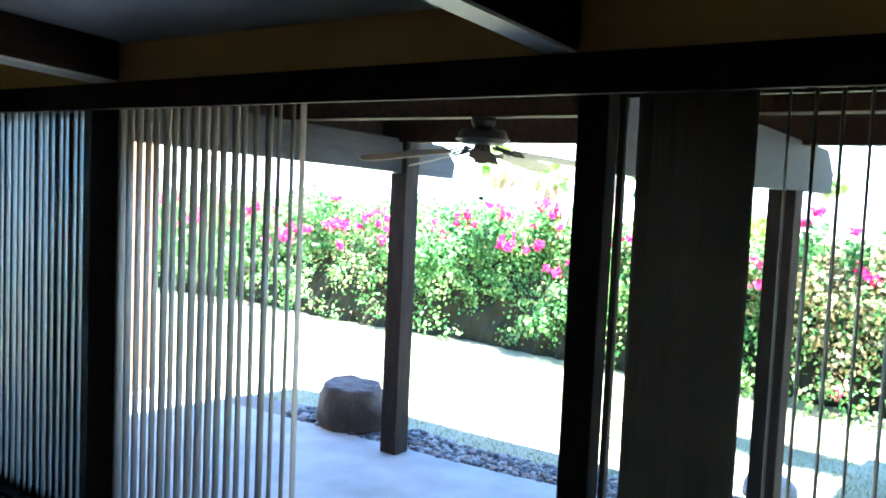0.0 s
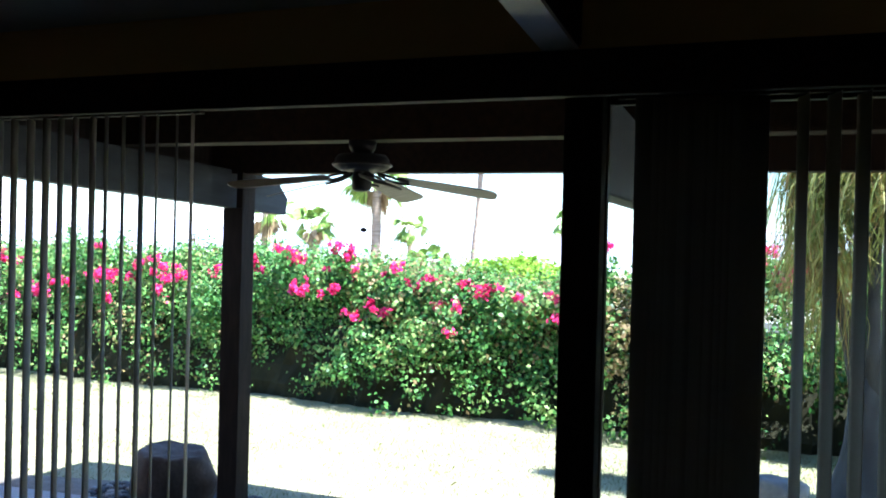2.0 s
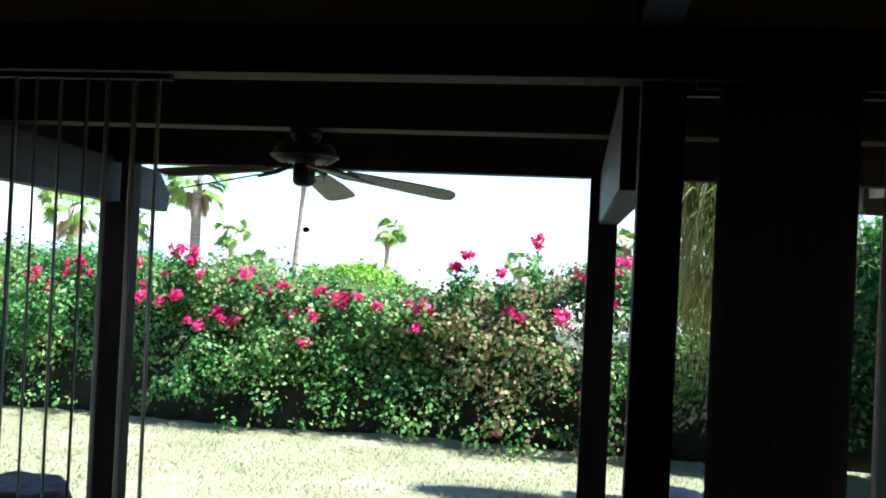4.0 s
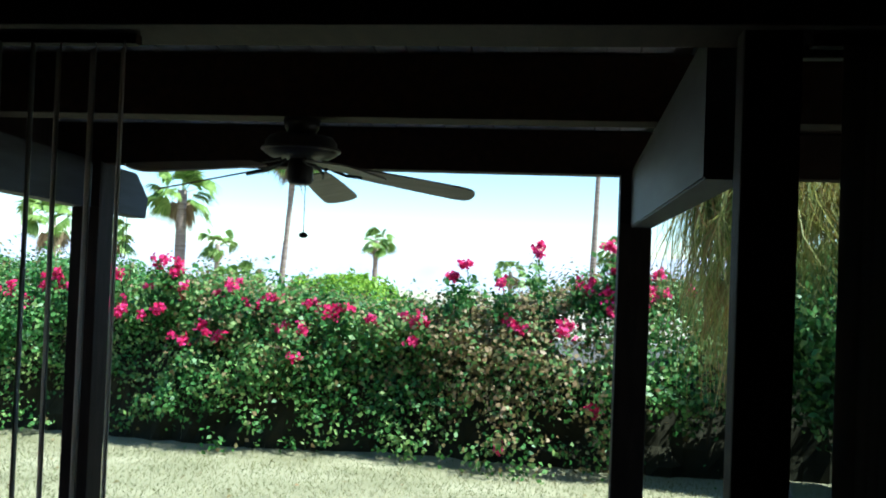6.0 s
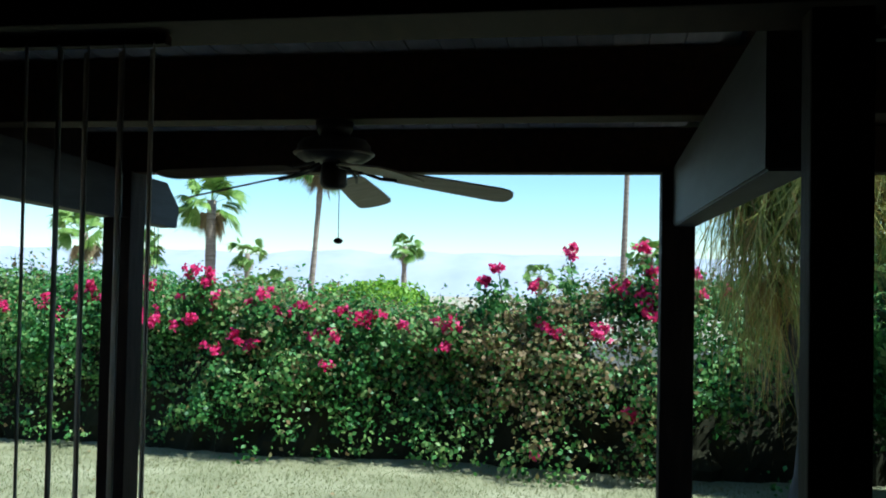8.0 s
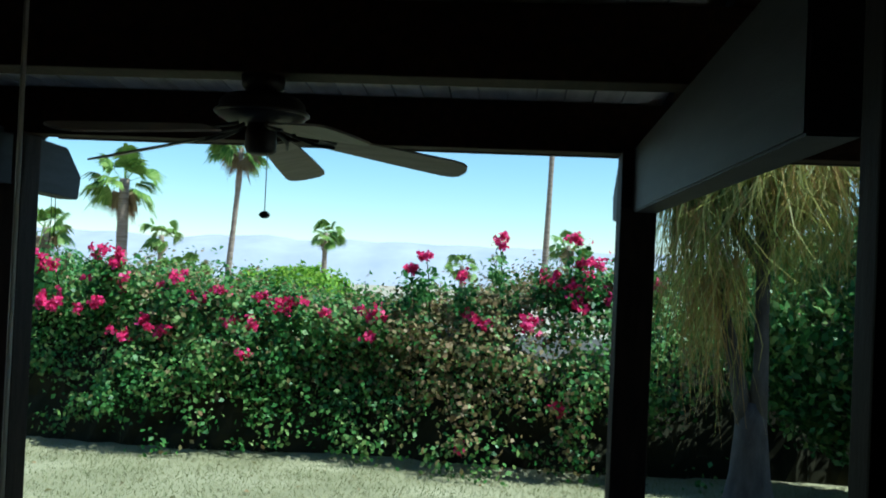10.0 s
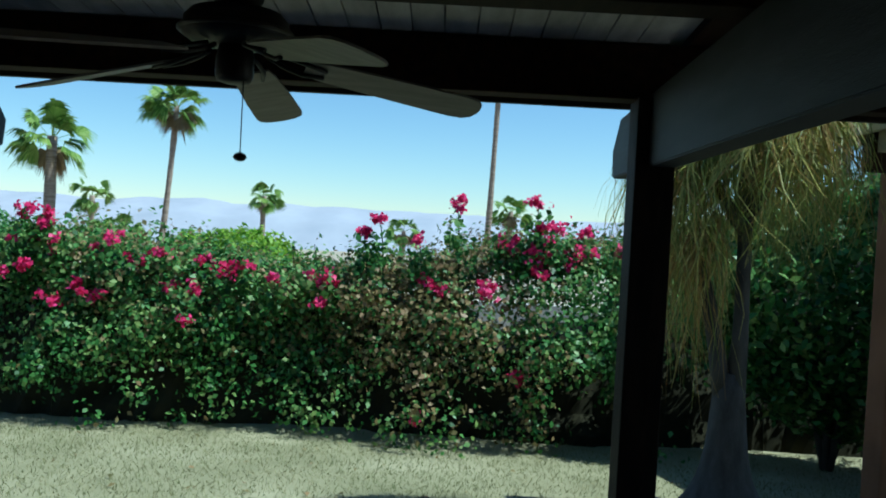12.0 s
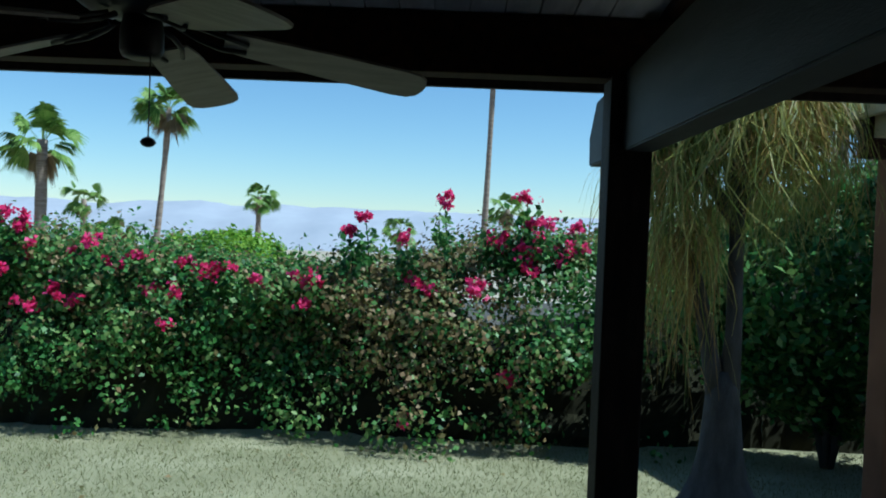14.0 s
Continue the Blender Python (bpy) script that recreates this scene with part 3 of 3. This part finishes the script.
def bush(x0, x1, seed, density, label):
    g = np.random.default_rng(seed)
    t = thing("bougainvillea_bush", ((x0 + x1) / 2, 7.6, -0.02), label, "bush", "bougainvillea hedge")
    # clumps of leaves over the face and the crest, some proud and some sunk
    m = int((x1 - x0) * density / 24)
    cx = g.uniform(x0 - 0.1, x1 + 0.1, m)
    s = g.uniform(0, 1.40, m)
    top = top_of(cx)
    front = s < 1
    cz = np.where(front, top * (0.04 + 0.96 * s), top + 0.06 * g.normal(size=m))
    cy = np.where(front, face_of(cx, cz), face_of(cx, top) + (s - 1) * 3.2) + g.normal(size=m) * 0.11 - lumps(cx, cz)
    # fewer leaves low down and to the right, so the dark sheet shows as shade
    bare = np.clip(0.09 + (cz - 0.34) / 0.82, 0.09, 1)
    bare = np.where((cx > 0.35) & (cz < 0.62), 0.09, bare) * np.where((cx > 0.35) & front, 0.85, 1.0) * np.where((cx > 1.6) & front, 0.35, 1.0)
    keep = g.uniform(size=m) < bare
    cx, cy, cz, front = cx[keep], cy[keep], cz[keep], front[keep]
    m = len(cx)
    count = g.integers(18, 58, m)
    who = np.repeat(np.arange(m), count)
    size = g.uniform(0.05, 0.13, m)[who]
    off = g.normal(size=(len(who), 3)) * np.stack([size, size * 0.8, size * 0.85], 1)
    p = np.stack([cx, cy, cz], 1)[who] + off
    out = np.stack([np.zeros(m), np.where(front, -0.7, -0.1), np.where(front, 0.55, 1.0)], 1)[who] + 0.8 * off / size[:, None]
    p[:, 2] = np.maximum(p[:, 2], 0.02 + 0.1 * g.uniform(size=len(p)))
    v, q = leaves(g, p, out, 0.050, 0.035, 0.6, 0.25)
    near = 1.5 * np.exp(-((p[:, 0] + 0.3) / 1.1) ** 2) * np.clip(p[:, 2] / 1.2, 0, 1)
    dry = (0.5 * np.sin(1.9 * p[:, 0] + 0.6) + 0.5 * np.sin(3.1 * p[:, 2] + p[:, 0]) + 1.6 * near + 0.5 * np.clip(p[:, 2] - 1.0, 0, 1) + g.normal(size=len(p)) > 1.6).astype(int)
    mesh_object("foliage", v, q, ["leaf", "dryleaf"], t, "", dry)["kind"] = "stuff"
    # upright sprigs along the crest
    sp, so = [], []
    bm = bmesh.new()
    for _ in range(int((x1 - x0) * 4)):
        cx = g.uniform(x0, x1)
        tall = g.uniform(0.08, 0.30) * (1.5 if cx > -0.5 else 1.0)
        base = np.array([cx, float(face_of(cx, float(top_of(cx)))) + g.uniform(0.0, 0.9), float(top_of(cx)) - 0.1])
        lean = np.array([g.normal() * 0.16, g.normal() * 0.12, 1.0])
        tip = base + lean * (tall + 0.1)
        tube([base, (base + tip) / 2, tip], [0.006, 0.005, 0.003], 5, bm)
        for k in range(int(12 + 60 * tall)):
            u = g.uniform(0.1, 1.05)
            sp.append(base + (tip - base) * u + g.normal(size=3) * 0.045)
            so.append((g.normal(), -0.6, 0.6))
    part("twigs", bm, "core", t, "thin brown twigs")["kind"] = "stuff"
    v, q = leaves(g, np.array(sp), np.array(so), 0.062, 0.042, 0.8, 0.2)
    mesh_object("sprig_leaves", v, q, ["leaf", "dryleaf"], t, "", (g.uniform(size=len(q)) < 0.25).astype(int))["kind"] = "stuff"
    # closed inner sheet whose near-black colour stands in for the shade inside
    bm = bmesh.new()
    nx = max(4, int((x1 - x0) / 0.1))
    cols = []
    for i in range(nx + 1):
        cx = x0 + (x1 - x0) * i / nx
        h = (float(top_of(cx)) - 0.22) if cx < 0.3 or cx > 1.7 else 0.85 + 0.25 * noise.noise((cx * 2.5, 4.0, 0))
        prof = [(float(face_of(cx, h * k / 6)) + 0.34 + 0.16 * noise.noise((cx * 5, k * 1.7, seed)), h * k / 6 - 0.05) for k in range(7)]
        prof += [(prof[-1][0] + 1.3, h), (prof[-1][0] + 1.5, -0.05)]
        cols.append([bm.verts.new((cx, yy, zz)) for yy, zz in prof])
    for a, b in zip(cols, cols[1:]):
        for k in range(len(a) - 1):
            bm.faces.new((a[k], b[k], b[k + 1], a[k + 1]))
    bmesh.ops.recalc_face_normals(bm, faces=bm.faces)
    part("woody_core", bm, "core", t, "near-black sheet standing in for shade inside the bush")
    return t


BUSHES = [(bush(a, b, 20 + k, d, lab), a, b) for k, (a, b, d, lab) in enumerate((
    (-15.0, -10.0, 3200, "sunlit green bougainvillea hedge bush at the lawn's far edge"),
    (-10.0, -6.0, 5200, "green bougainvillea bush with many magenta flowers"),
    (-6.0, -3.2, 7200, "dense green bougainvillea bush with magenta flowers"),
    (-3.2, -1.2, 8200, "dense green bougainvillea bush with a large magenta cluster"),
    (-1.2, 0.8, 8200, "green bougainvillea bush with brownish patches"),
    (0.8, 2.8, 8200, "tall loose bougainvillea bush with magenta flowers"),
    (2.8, 5.4, 4200, "dark shaded hedge bush behind the ponytail palm")))]


def flower_cluster(x, z, size, seed, back=0.0):
    g = np.random.default_rng(seed)
    y = float(face_of(x, min(z, float(top_of(x))))) - (0.32 if size > 0.1 else 0.25) + back
    n = int(34 + 620 * size)
    m = max(4, int(size * 60))
    sub = g.normal(size=(m, 3)) * np.array([size * 0.5, 0.05, size * 0.38]) + (x, y, z)
    share = g.exponential(1.0, m)
    c = sub[g.choice(m, n, p=share / share.sum())] + g.normal(size=(n, 3)) * 0.02
    v, q = leaves(g, c, np.tile([0, -0.7, 0.6], (n, 1)), 0.042, 0.036, 0.9, 0.0)
    host = min(BUSHES, key=lambda b: abs((b[1] + b[2]) / 2 - x) - (b[2] - b[1]) / 2)[0]
    rise = z - float(top_of(x))
    if rise > -0.05:
        stem = tube([(x + 0.05, y + 0.25, z - rise - 0.25), (x + 0.02, y + 0.1, z - rise * 0.4), (x, y, z)], [0.008, 0.006, 0.003], 6)
        part("flowering_stem", stem, "core", host, "thin brown stem")
        c = np.array([x, y, z]) + g.normal(size=(90, 3)) * (0.06, 0.06, 0.10) - (0, 0, 0.12 + rise * 0.3)
        lv, lq = leaves(g, c, np.tile([0, -0.6, 0.6], (90, 1)), 0.07, 0.045, 0.9, 0.2)
        mesh_object("stem_leaves", lv, lq, ["leaf"], host)["kind"] = "stuff"
    mesh_object("flower_cluster", v, q, ["bract"], host, "magenta flower cluster")["kind"] = "stuff"


# flower clusters: place along the hedge, height, size
FLOWERS_WEST = [(-8.44, 1.39, 0.21), (-9.14, 1.48, 0.105), (-9.46, 1.16, 0.126), (-7.41, 1.15, 0.105), (-7.92, 0.97, 0.063), (-7.61, 1.05, 0.084), (-6.79, 1.65, 0.084), (-6.65, 1.32, 0.084), (-6.41, 1.04, 0.063), (-4.59, 1.51, 0.105), (-3.95, 1.55, 0.116), (-3.34, 1.64, 0.095), (-3.8, 1.21, 0.126), (-5.59, 1.29, 0.063), (-10.07, 1.5, 0.126)]
FLOWERS_MIDDLE = [(-4.19, 1.68, 0.053), (-4.06, 1.59, 0.116), (-3.5, 1.69, 0.105), (-3.93, 1.27, 0.137), (-3.42, 1.25, 0.063), (-3.4, 1.5, 0.084), (-3.21, 1.43, 0.095), (-3.33, 1.64, 0.053), (-2.84, 1.43, 0.084), (-2.69, 1.46, 0.074), (-2.56, 1.36, 0.074), (-2.29, 1.43, 0.084), (-2.0, 1.38, 0.074), (-1.75, 1.3, 0.168), (-1.63, 1.36, 0.084), (-2.23, 1.12, 0.084), (-2.02, 1.15, 0.084), (-3.14, 0.99, 0.053), (-2.8, 1.06, 0.074), (-2.02, 0.89, 0.042), (-1.37, 1.23, 0.053)]
FLOWERS_EAST = [(-0.92, 1.27, 0.15), (0.1, 1.92, 0.128), (0.77, 1.98, 0.1), (0.88, 1.76, 0.17), (0.69, 1.62, 0.113), (0.51, 1.62, 0.085), (0.95, 1.54, 0.21), (1.1, 1.58, 0.17), (0.83, 1.43, 0.128), (0.34, 1.22, 0.142), (-0.13, 1.3, 0.072), (0.67, 0.62, 0.072), (-0.68, 1.69, 0.072), (-0.54, 1.78, 0.072), (-0.21, 1.64, 0.057), (1.18, 1.76, 0.072), (-0.14, 0.26, 0.043)]
for k, (x, z, size) in enumerate(FLOWERS_WEST + FLOWERS_MIDDLE + FLOWERS_EAST):
    flower_cluster(x, max(z, 0.25), size, 300 + k)
g = np.random.default_rng(77)
for k in range(46):
    x = g.uniform(-12, -4.6) if k < 38 else g.uniform(-4.4, 1.6)
    flower_cluster(x, float(top_of(x)) + g.normal() * 0.12 - 0.12 - (0.3 if g.uniform() < 0.2 else 0), g.uniform(0.04, 0.11 if k < 38 else 0.04), 500 + k)

# The hedge is laid out above on a smaller plan; here it takes its full size at the foot of the lawn.
HEDGE = Matrix.Translation((0.2, -0.7, 1.74)) @ Matrix.Scale(1.30, 4) @ Matrix.Translation((-0.2, 0.7, -1.74))
for b, _, _ in BUSHES:
    b.matrix_basis = HEDGE @ b.matrix_basis


# ---- ponytail palm ----
def ponytail_palm(x, y):
    g = np.random.default_rng(9)
    t = thing("ponytail_palm", (x, y, float(land_z(y))), "ponytail palm with a swollen grey trunk and long drooping leaves", "tree")
    bm = lathe([(0.34, -0.18), (0.29, 0.0), (0.235, 0.08), (0.175, 0.22), (0.14, 0.40), (0.115, 0.60), (0.10, 0.78), (0.06, 0.9)], 22, (x, y, -0.03))
    for v in bm.verts:
        k = 1 + 0.13 * noise.noise(v.co * 4) + 0.06 * noise.noise(v.co * 11)
        v.co.x, v.co.y = x + (v.co.x - x) * k, y + (v.co.y - y) * k
    heads = []
    for pts, r in (([(x + 0.03, y, 0.7), (x + 0.05, y, 1.1), (x + 0.045, y, 1.5), (x + 0.04, y, 1.92), (x + 0.02, y, 2.42)], [0.075, 0.052, 0.046, 0.048, 0.05]),
                   ([(x - 0.03, y, 0.7), (x - 0.09, y + 0.03, 1.0), (x - 0.15, y + 0.05, 1.3), (x - 0.30, y, 1.72)], [0.075, 0.055, 0.048, 0.045]),
                   ([(x + 0.04, y, 1.9), (x + 0.18, y - 0.08, 2.2), (x + 0.34, y - 0.1, 2.47)], [0.05, 0.042, 0.04]),
                   ([(x + 0.04, y, 1.8), (x - 0.16, y + 0.05, 2.1), (x - 0.40, y + 0.1, 2.32)], [0.048, 0.04, 0.038])):
        tube(pts, r, 12, bm)
        heads.append(pts[-1])
    part("trunk", bm, "bark", t)
    for (hx, hy, hz), n, reach, fall, mats, lift in ((heads[0], 800, 0.56, 0.8, (0.2,), 1.0), (heads[1], 230, 0.26, 0.9, (0.6,), 0.15), (heads[2], 750, 0.48, 0.65, (0.2,), 1.0), (heads[3], 620, 0.40, 1.0, (0.3,), 0.8)):
        hx, hy, hz = ((c + s * g.normal(size=(n, 1))) for c, s in ((hx, 0.06), (hy, 0.06), (hz, 0.09)))
        a = g.uniform(0, 2 * np.pi, n)
        up = lift * g.uniform(0.05, 0.42, n)
        far = reach * g.uniform(0.35, 1.1, n)
        down = fall * g.uniform(0.15, 1.2, n)
        w = 0.0075 * g.uniform(0.6, 1.3, n)
        segs = 7
        u = np.linspace(0, 1, segs + 1)
        r = far[:, None] * (1 - (1 - u) ** 2.0)
        curl = g.normal(size=(n, 1)) * 0.10
        wob = 0.07 * np.sin(g.uniform(3, 8, (n, 1)) * u + a[:, None] * 7) * u
        zz = hz + up[:, None] * np.sin(np.pi * np.minimum(u * 1.6, 1)) - down[:, None] * u ** 2.2
        bend = a[:, None] + (2 * curl + 0.7 * np.sin(5 * u + 9 * a[:, None]) * 0.4) * u * 2
        px, py = hx + (r + wob) * np.cos(bend), hy + (r + wob) * np.sin(bend)
        sx, sy = -np.sin(a)[:, None] * w[:, None] * (1.15 - u), np.cos(a)[:, None] * w[:, None] * (1.15 - u)
        left = np.stack([px + sx, py + sy, zz], -1)
        right = np.stack([px - sx, py - sy, zz], -1)
        v = np.stack([left, right], 2).reshape(-1, 3)
        base = np.arange(n)[:, None] * 2 * (segs + 1) + np.arange(segs)[None] * 2
        q = np.stack([base, base + 1, base + 3, base + 2], -1).reshape(-1, 4)
        dry = np.repeat((g.uniform(size=n) < mats[0]).astype(int), segs)
        mesh_object("leaf_head", v, q, ["strand", "drystrand"], t, "", dry)
    return t


ponytail_palm(1.88, 5.62)


# ---- palms beyond the hedge ----
def fan_palm(x, y, z, crown, trunk, seed, lean=0.0, skirt=0, fronds=34, label="tall fan palm with a green crown behind the hedge", droop=0.5):
    g = np.random.default_rng(seed)
    t = thing("fan_palm", (x - lean, y, ground_z(y)), label, "palm tree", "palms behind the hedge")
    low = ground_z(y) - 0.02
    pts = [(x - lean * (1 - u) ** 1.3, y, low + (z - low) * u) for u in np.linspace(0, 1, 12)]
    radii = [trunk * (1.15 - 0.35 * u) * (1 + 0.07 * g.normal()) for u in np.linspace(0, 1, 12)]
    part("trunk", tube(pts, radii, 12), "palmbark", t)
    V, Q, I = [], [], []
    base = 0
    fronds = int(fronds * 0.8)
    for k in range(fronds + skirt):
        dead = k >= fronds
        a = g.uniform(0, 2 * np.pi)
        el = g.uniform(-0.75, 1.3) if not dead else g.uniform(-1.35, -0.8)
        d = np.array([np.cos(a) * np.cos(el), np.sin(a) * np.cos(el), np.sin(el)])
        flat = unit(np.cross(d, [0, 0, 1.0]))
        roll = g.normal() * 0.7
        side = unit(flat * np.cos(roll) + np.cross(d, flat) * np.sin(roll))
        stalk = crown * (g.uniform(0.35, 0.75) if not dead else g.uniform(0.15, 0.4))
        hub = np.array([x, y, z]) + d * stalk + np.array([0, 0, -0.08 * crown])
        blades = 21
        for j in range(blades):
            b = (j / (blades - 1) - 0.5) * 2.5
            way = unit(d * np.cos(b) + side * np.sin(b))
            L = crown * 0.62 * (1 - 0.25 * abs(b) / 1.25) * g.uniform(0.85, 1.1)
            wd = unit(np.cross(way, np.cross(d, side))) * crown * 0.042
            mid, tip = hub + way * L * 0.55, hub + way * L
            tip = tip + np.array([0, 0, -droop * L * 0.7])
            mid = mid + np.array([0, 0, 0.04 * L])
            V += [hub, mid + wd, tip, mid - wd]
            Q.append([base, base + 1, base + 2, base + 3])
            base += 4
        I += [int(dead)] * blades
        sw = side * crown * 0.012
        V += [np.array([x, y, z - 0.1 * crown]) + sw, np.array([x, y, z - 0.1 * crown]) - sw, hub - sw, hub + sw]
        Q.append([base, base + 1, base + 2, base + 3])
        I.append(int(dead))
        base += 4
    mesh_object("crown", V, Q, ["frond", "deadfrond"], t, "", I)
    return t


fan_palm(-13.0, 28.2, 4.1, 1.25, 0.20, 1, 0.0, 3, 38)
fan_palm(-11.9, 28.9, 2.25, 0.68, 0.11, 2, 0.0, 3, 24)
fan_palm(-11.5, 36.1, 6.3, 1.3, 0.13, 3, 0.55, 4, 38)
fan_palm(-9.6, 45.1, 3.0, 0.95, 0.16, 4, 0.0, 2, 30)
fan_palm(1.75, 34.1, 8.9, 1.3, 0.115, 5, 0.25, 7, 34)
fan_palm(2.9, 40.1, 2.75, 0.9, 0.15, 6, 0.0, 5, 28)
fan_palm(-2.0, 40.1, 1.6, 0.8, 0.12, 13, 0.0, 5, 24)
for k, (x, y, z, c) in enumerate(((-9.8, 26.1, 1.15, 0.7), (-10.7, 26.6, 0.95, 0.6), (-15.0, 27.0, 2.3, 0.95), (-16.5, 26.0, 2.8, 1.1), (-8.4, 27.0, 0.8, 0.5))):
    fan_palm(x, y, z, c, 0.14, 30 + k, 0.0, 2, 30, "low young yellow-green fan palm behind the hedge")
fan_palm(9.0, 20.0, 6.5, 1.4, 0.2, 41, 0.0, 14, 36)
fan_palm(10.3, 21.0, 5.6, 1.4, 0.2, 42, 0.2, 14, 36)


def round_shrub(x, y, rx, ry, rz, seed, mat, label, n=9000):
    g = np.random.default_rng(seed)
    t = thing("shrub", (x, y, ground_z(y)), label, "shrub")
    d = unit(g.normal(size=(n, 3)))
    r = g.uniform(0.55, 1.0, n) ** 0.5 * (1 + 0.16 * np.sin(4 * d[:, 0] + 3 * d[:, 2] * 2) * np.cos(5 * d[:, 1]) + 0.06 * g.normal(size=n))
    p = d * r[:, None] * (rx, ry, rz) + (x, y, rz * 0.9)
    p = p[p[:, 2] > ground_z(y) + 0.1]
    v, q = leaves(g, p, unit(p - (x, y, rz * 0.9)), 0.11, 0.06, 0.8, 0.1)
    mesh_object("crown", v, q, [mat], t)
    bm = bmesh.new()
    for k in range(6):
        a = k * 1.05
        tube([(x, y, ground_z(y) - 0.02), (x + 0.2 * rx * math.cos(a), y + 0.2 * ry * math.sin(a), rz * 0.5), (x + 0.6 * rx * math.cos(a), y + 0.6 * ry * math.sin(a), rz)], [0.05, 0.035, 0.015], 7, bm)
    part("stem_tangle", bm, "bark", t)["kind"] = "stuff"
    return t


round_shrub(-3.95, 16.0, 1.3, 1.0, 0.80, 50, "acid", "bright yellow-green rounded shrub behind the hedge", 12000)
round_shrub(-9.5, 18.0, 1.6, 1.0, 0.7, 51, "acid", "yellow-green shrub behind the hedge", 8000)
round_shrub(3.9, 8.6, 1.4, 0.7, 1.25, 52, "leaf", "dark green shrub beside the garden house", 12000)
round_shrub(6.6, 12.6, 2.6, 1.0, 1.6, 53, "leaf", "dark green shrub behind the garden house", 9000)
structure("garden_wall", box(-2.2, 12, 15.2, 15.4, -0.8, 0.49, 0.01), "whitewall", "white painted garden wall behind the hedge", "wall")

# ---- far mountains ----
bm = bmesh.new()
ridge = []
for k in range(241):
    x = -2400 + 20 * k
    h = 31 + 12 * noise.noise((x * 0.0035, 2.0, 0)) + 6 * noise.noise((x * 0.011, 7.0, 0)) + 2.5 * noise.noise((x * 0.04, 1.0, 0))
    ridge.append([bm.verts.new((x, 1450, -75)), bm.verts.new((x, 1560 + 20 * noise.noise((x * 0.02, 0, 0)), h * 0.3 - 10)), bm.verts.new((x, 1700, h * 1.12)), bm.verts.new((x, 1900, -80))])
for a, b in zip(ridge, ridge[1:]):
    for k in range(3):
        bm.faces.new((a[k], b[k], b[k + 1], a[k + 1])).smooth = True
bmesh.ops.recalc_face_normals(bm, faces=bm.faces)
structure("backdrop_mountains", bm, "mountain", "mountain range on the horizon, coloured as pale blue haze", "mountains")

# ---- lawn blades ----
g = np.random.default_rng(4)
n = 95000
x, y = g.uniform(-11, 5, n), 3.3 + 6.0 * g.uniform(0, 1, n) ** 1.15
edge = np.array([lawn_edge(v) for v in x])
ok = y > edge - 0.03 * g.uniform(size=n)
x, y = x[ok], y[ok]
n = len(x)
z = land_z(y)
a, h, w = g.uniform(0, 2 * np.pi, n), g.uniform(0.015, 0.045, n), g.uniform(0.002, 0.0045, n)
lx, ly = g.normal(size=n) * 0.02, g.normal(size=n) * 0.02
v = np.stack([np.stack([x - w * np.cos(a), y - w * np.sin(a), z], 1), np.stack([x + w * np.cos(a), y + w * np.sin(a), z], 1), np.stack([x + lx, y + ly, z + h], 1)], 1).reshape(-1, 3)
tagged(mesh_object("grass_blades", v, np.arange(3 * n).reshape(-1, 3), ["grass"]), "short dry grass blades on the lawn", "grass", kind="stuff")

c = np.stack([g.uniform(-6.5, 2.5, 110), g.uniform(4.2, 8.9, 110), np.zeros(110)], 1)
c[:, 2] = land_z(c[:, 1]) + 0.02
v, q = leaves(g, c, np.tile([0, 0, 1.0], (110, 1)), 0.055, 0.035, 0.25, 0.0)
tagged(mesh_object("fallen_leaves", v, q, ["dryleaf"]), "scattered dry fallen leaves on the lawn", "leaves", kind="stuff")

# ---- river pebbles ----
g = np.random.default_rng(12)
shapes = []
for k in range(5):
    bm = bmesh.new()
    bmesh.ops.create_icosphere(bm, subdivisions=1, radius=1)
    for v in bm.verts:
        v.co *= 1 + 0.16 * noise.noise(v.co * 1.5 + Vector((k * 3.1, 0, 0)))
    for f in bm.faces:
        f.smooth = True
    me = bpy.data.meshes.new("pebble")
    bm.to_mesh(me)
    bm.free()
    me.materials.append(M["pebble"])
    shapes.append(me)
near, far = 0, []
spots = []
while len(spots) < 2600:
    px = g.uniform(-3.2, 2.4)
    py = slab_edge(px) + (lawn_edge(px) - slab_edge(px)) * g.uniform(0.0, 1.03)
    spots.append((px, py, g.uniform(0.013, 0.034), g.uniform(0, 360)))
for px, py, r, turn in spots:
    sx, sy, sz = r * g.uniform(1.0, 1.4), r * g.uniform(0.8, 1.1), r * g.uniform(0.5, 0.75)
    m = Matrix.LocRotScale((px, py, -0.012 + sz * 0.55), Euler((g.normal() * 0.2, g.normal() * 0.2, radians(turn))), (sx, sy, sz))
    if near < 300 and -2.0 < px < 0.6 and r > 0.022:
        ob = new("pebble", shapes[near % 5])
        ob.parent = pebble_bed
        ob.matrix_basis = m
        near += 1
    else:
        far.append(m)
tv = np.array([v.co for v in shapes[0].vertices])
tf = np.array([p.vertices for p in shapes[0].polygons])
V = np.concatenate([tv @ np.array(m.to_3x3()).T + np.array(m.translation) for m in far])
Q = np.concatenate([tf + len(tv) * k for k in range(len(far))])
mesh_object("pebbles", V, Q, ["pebble"], pebble_bed)["kind"] = "stuff"
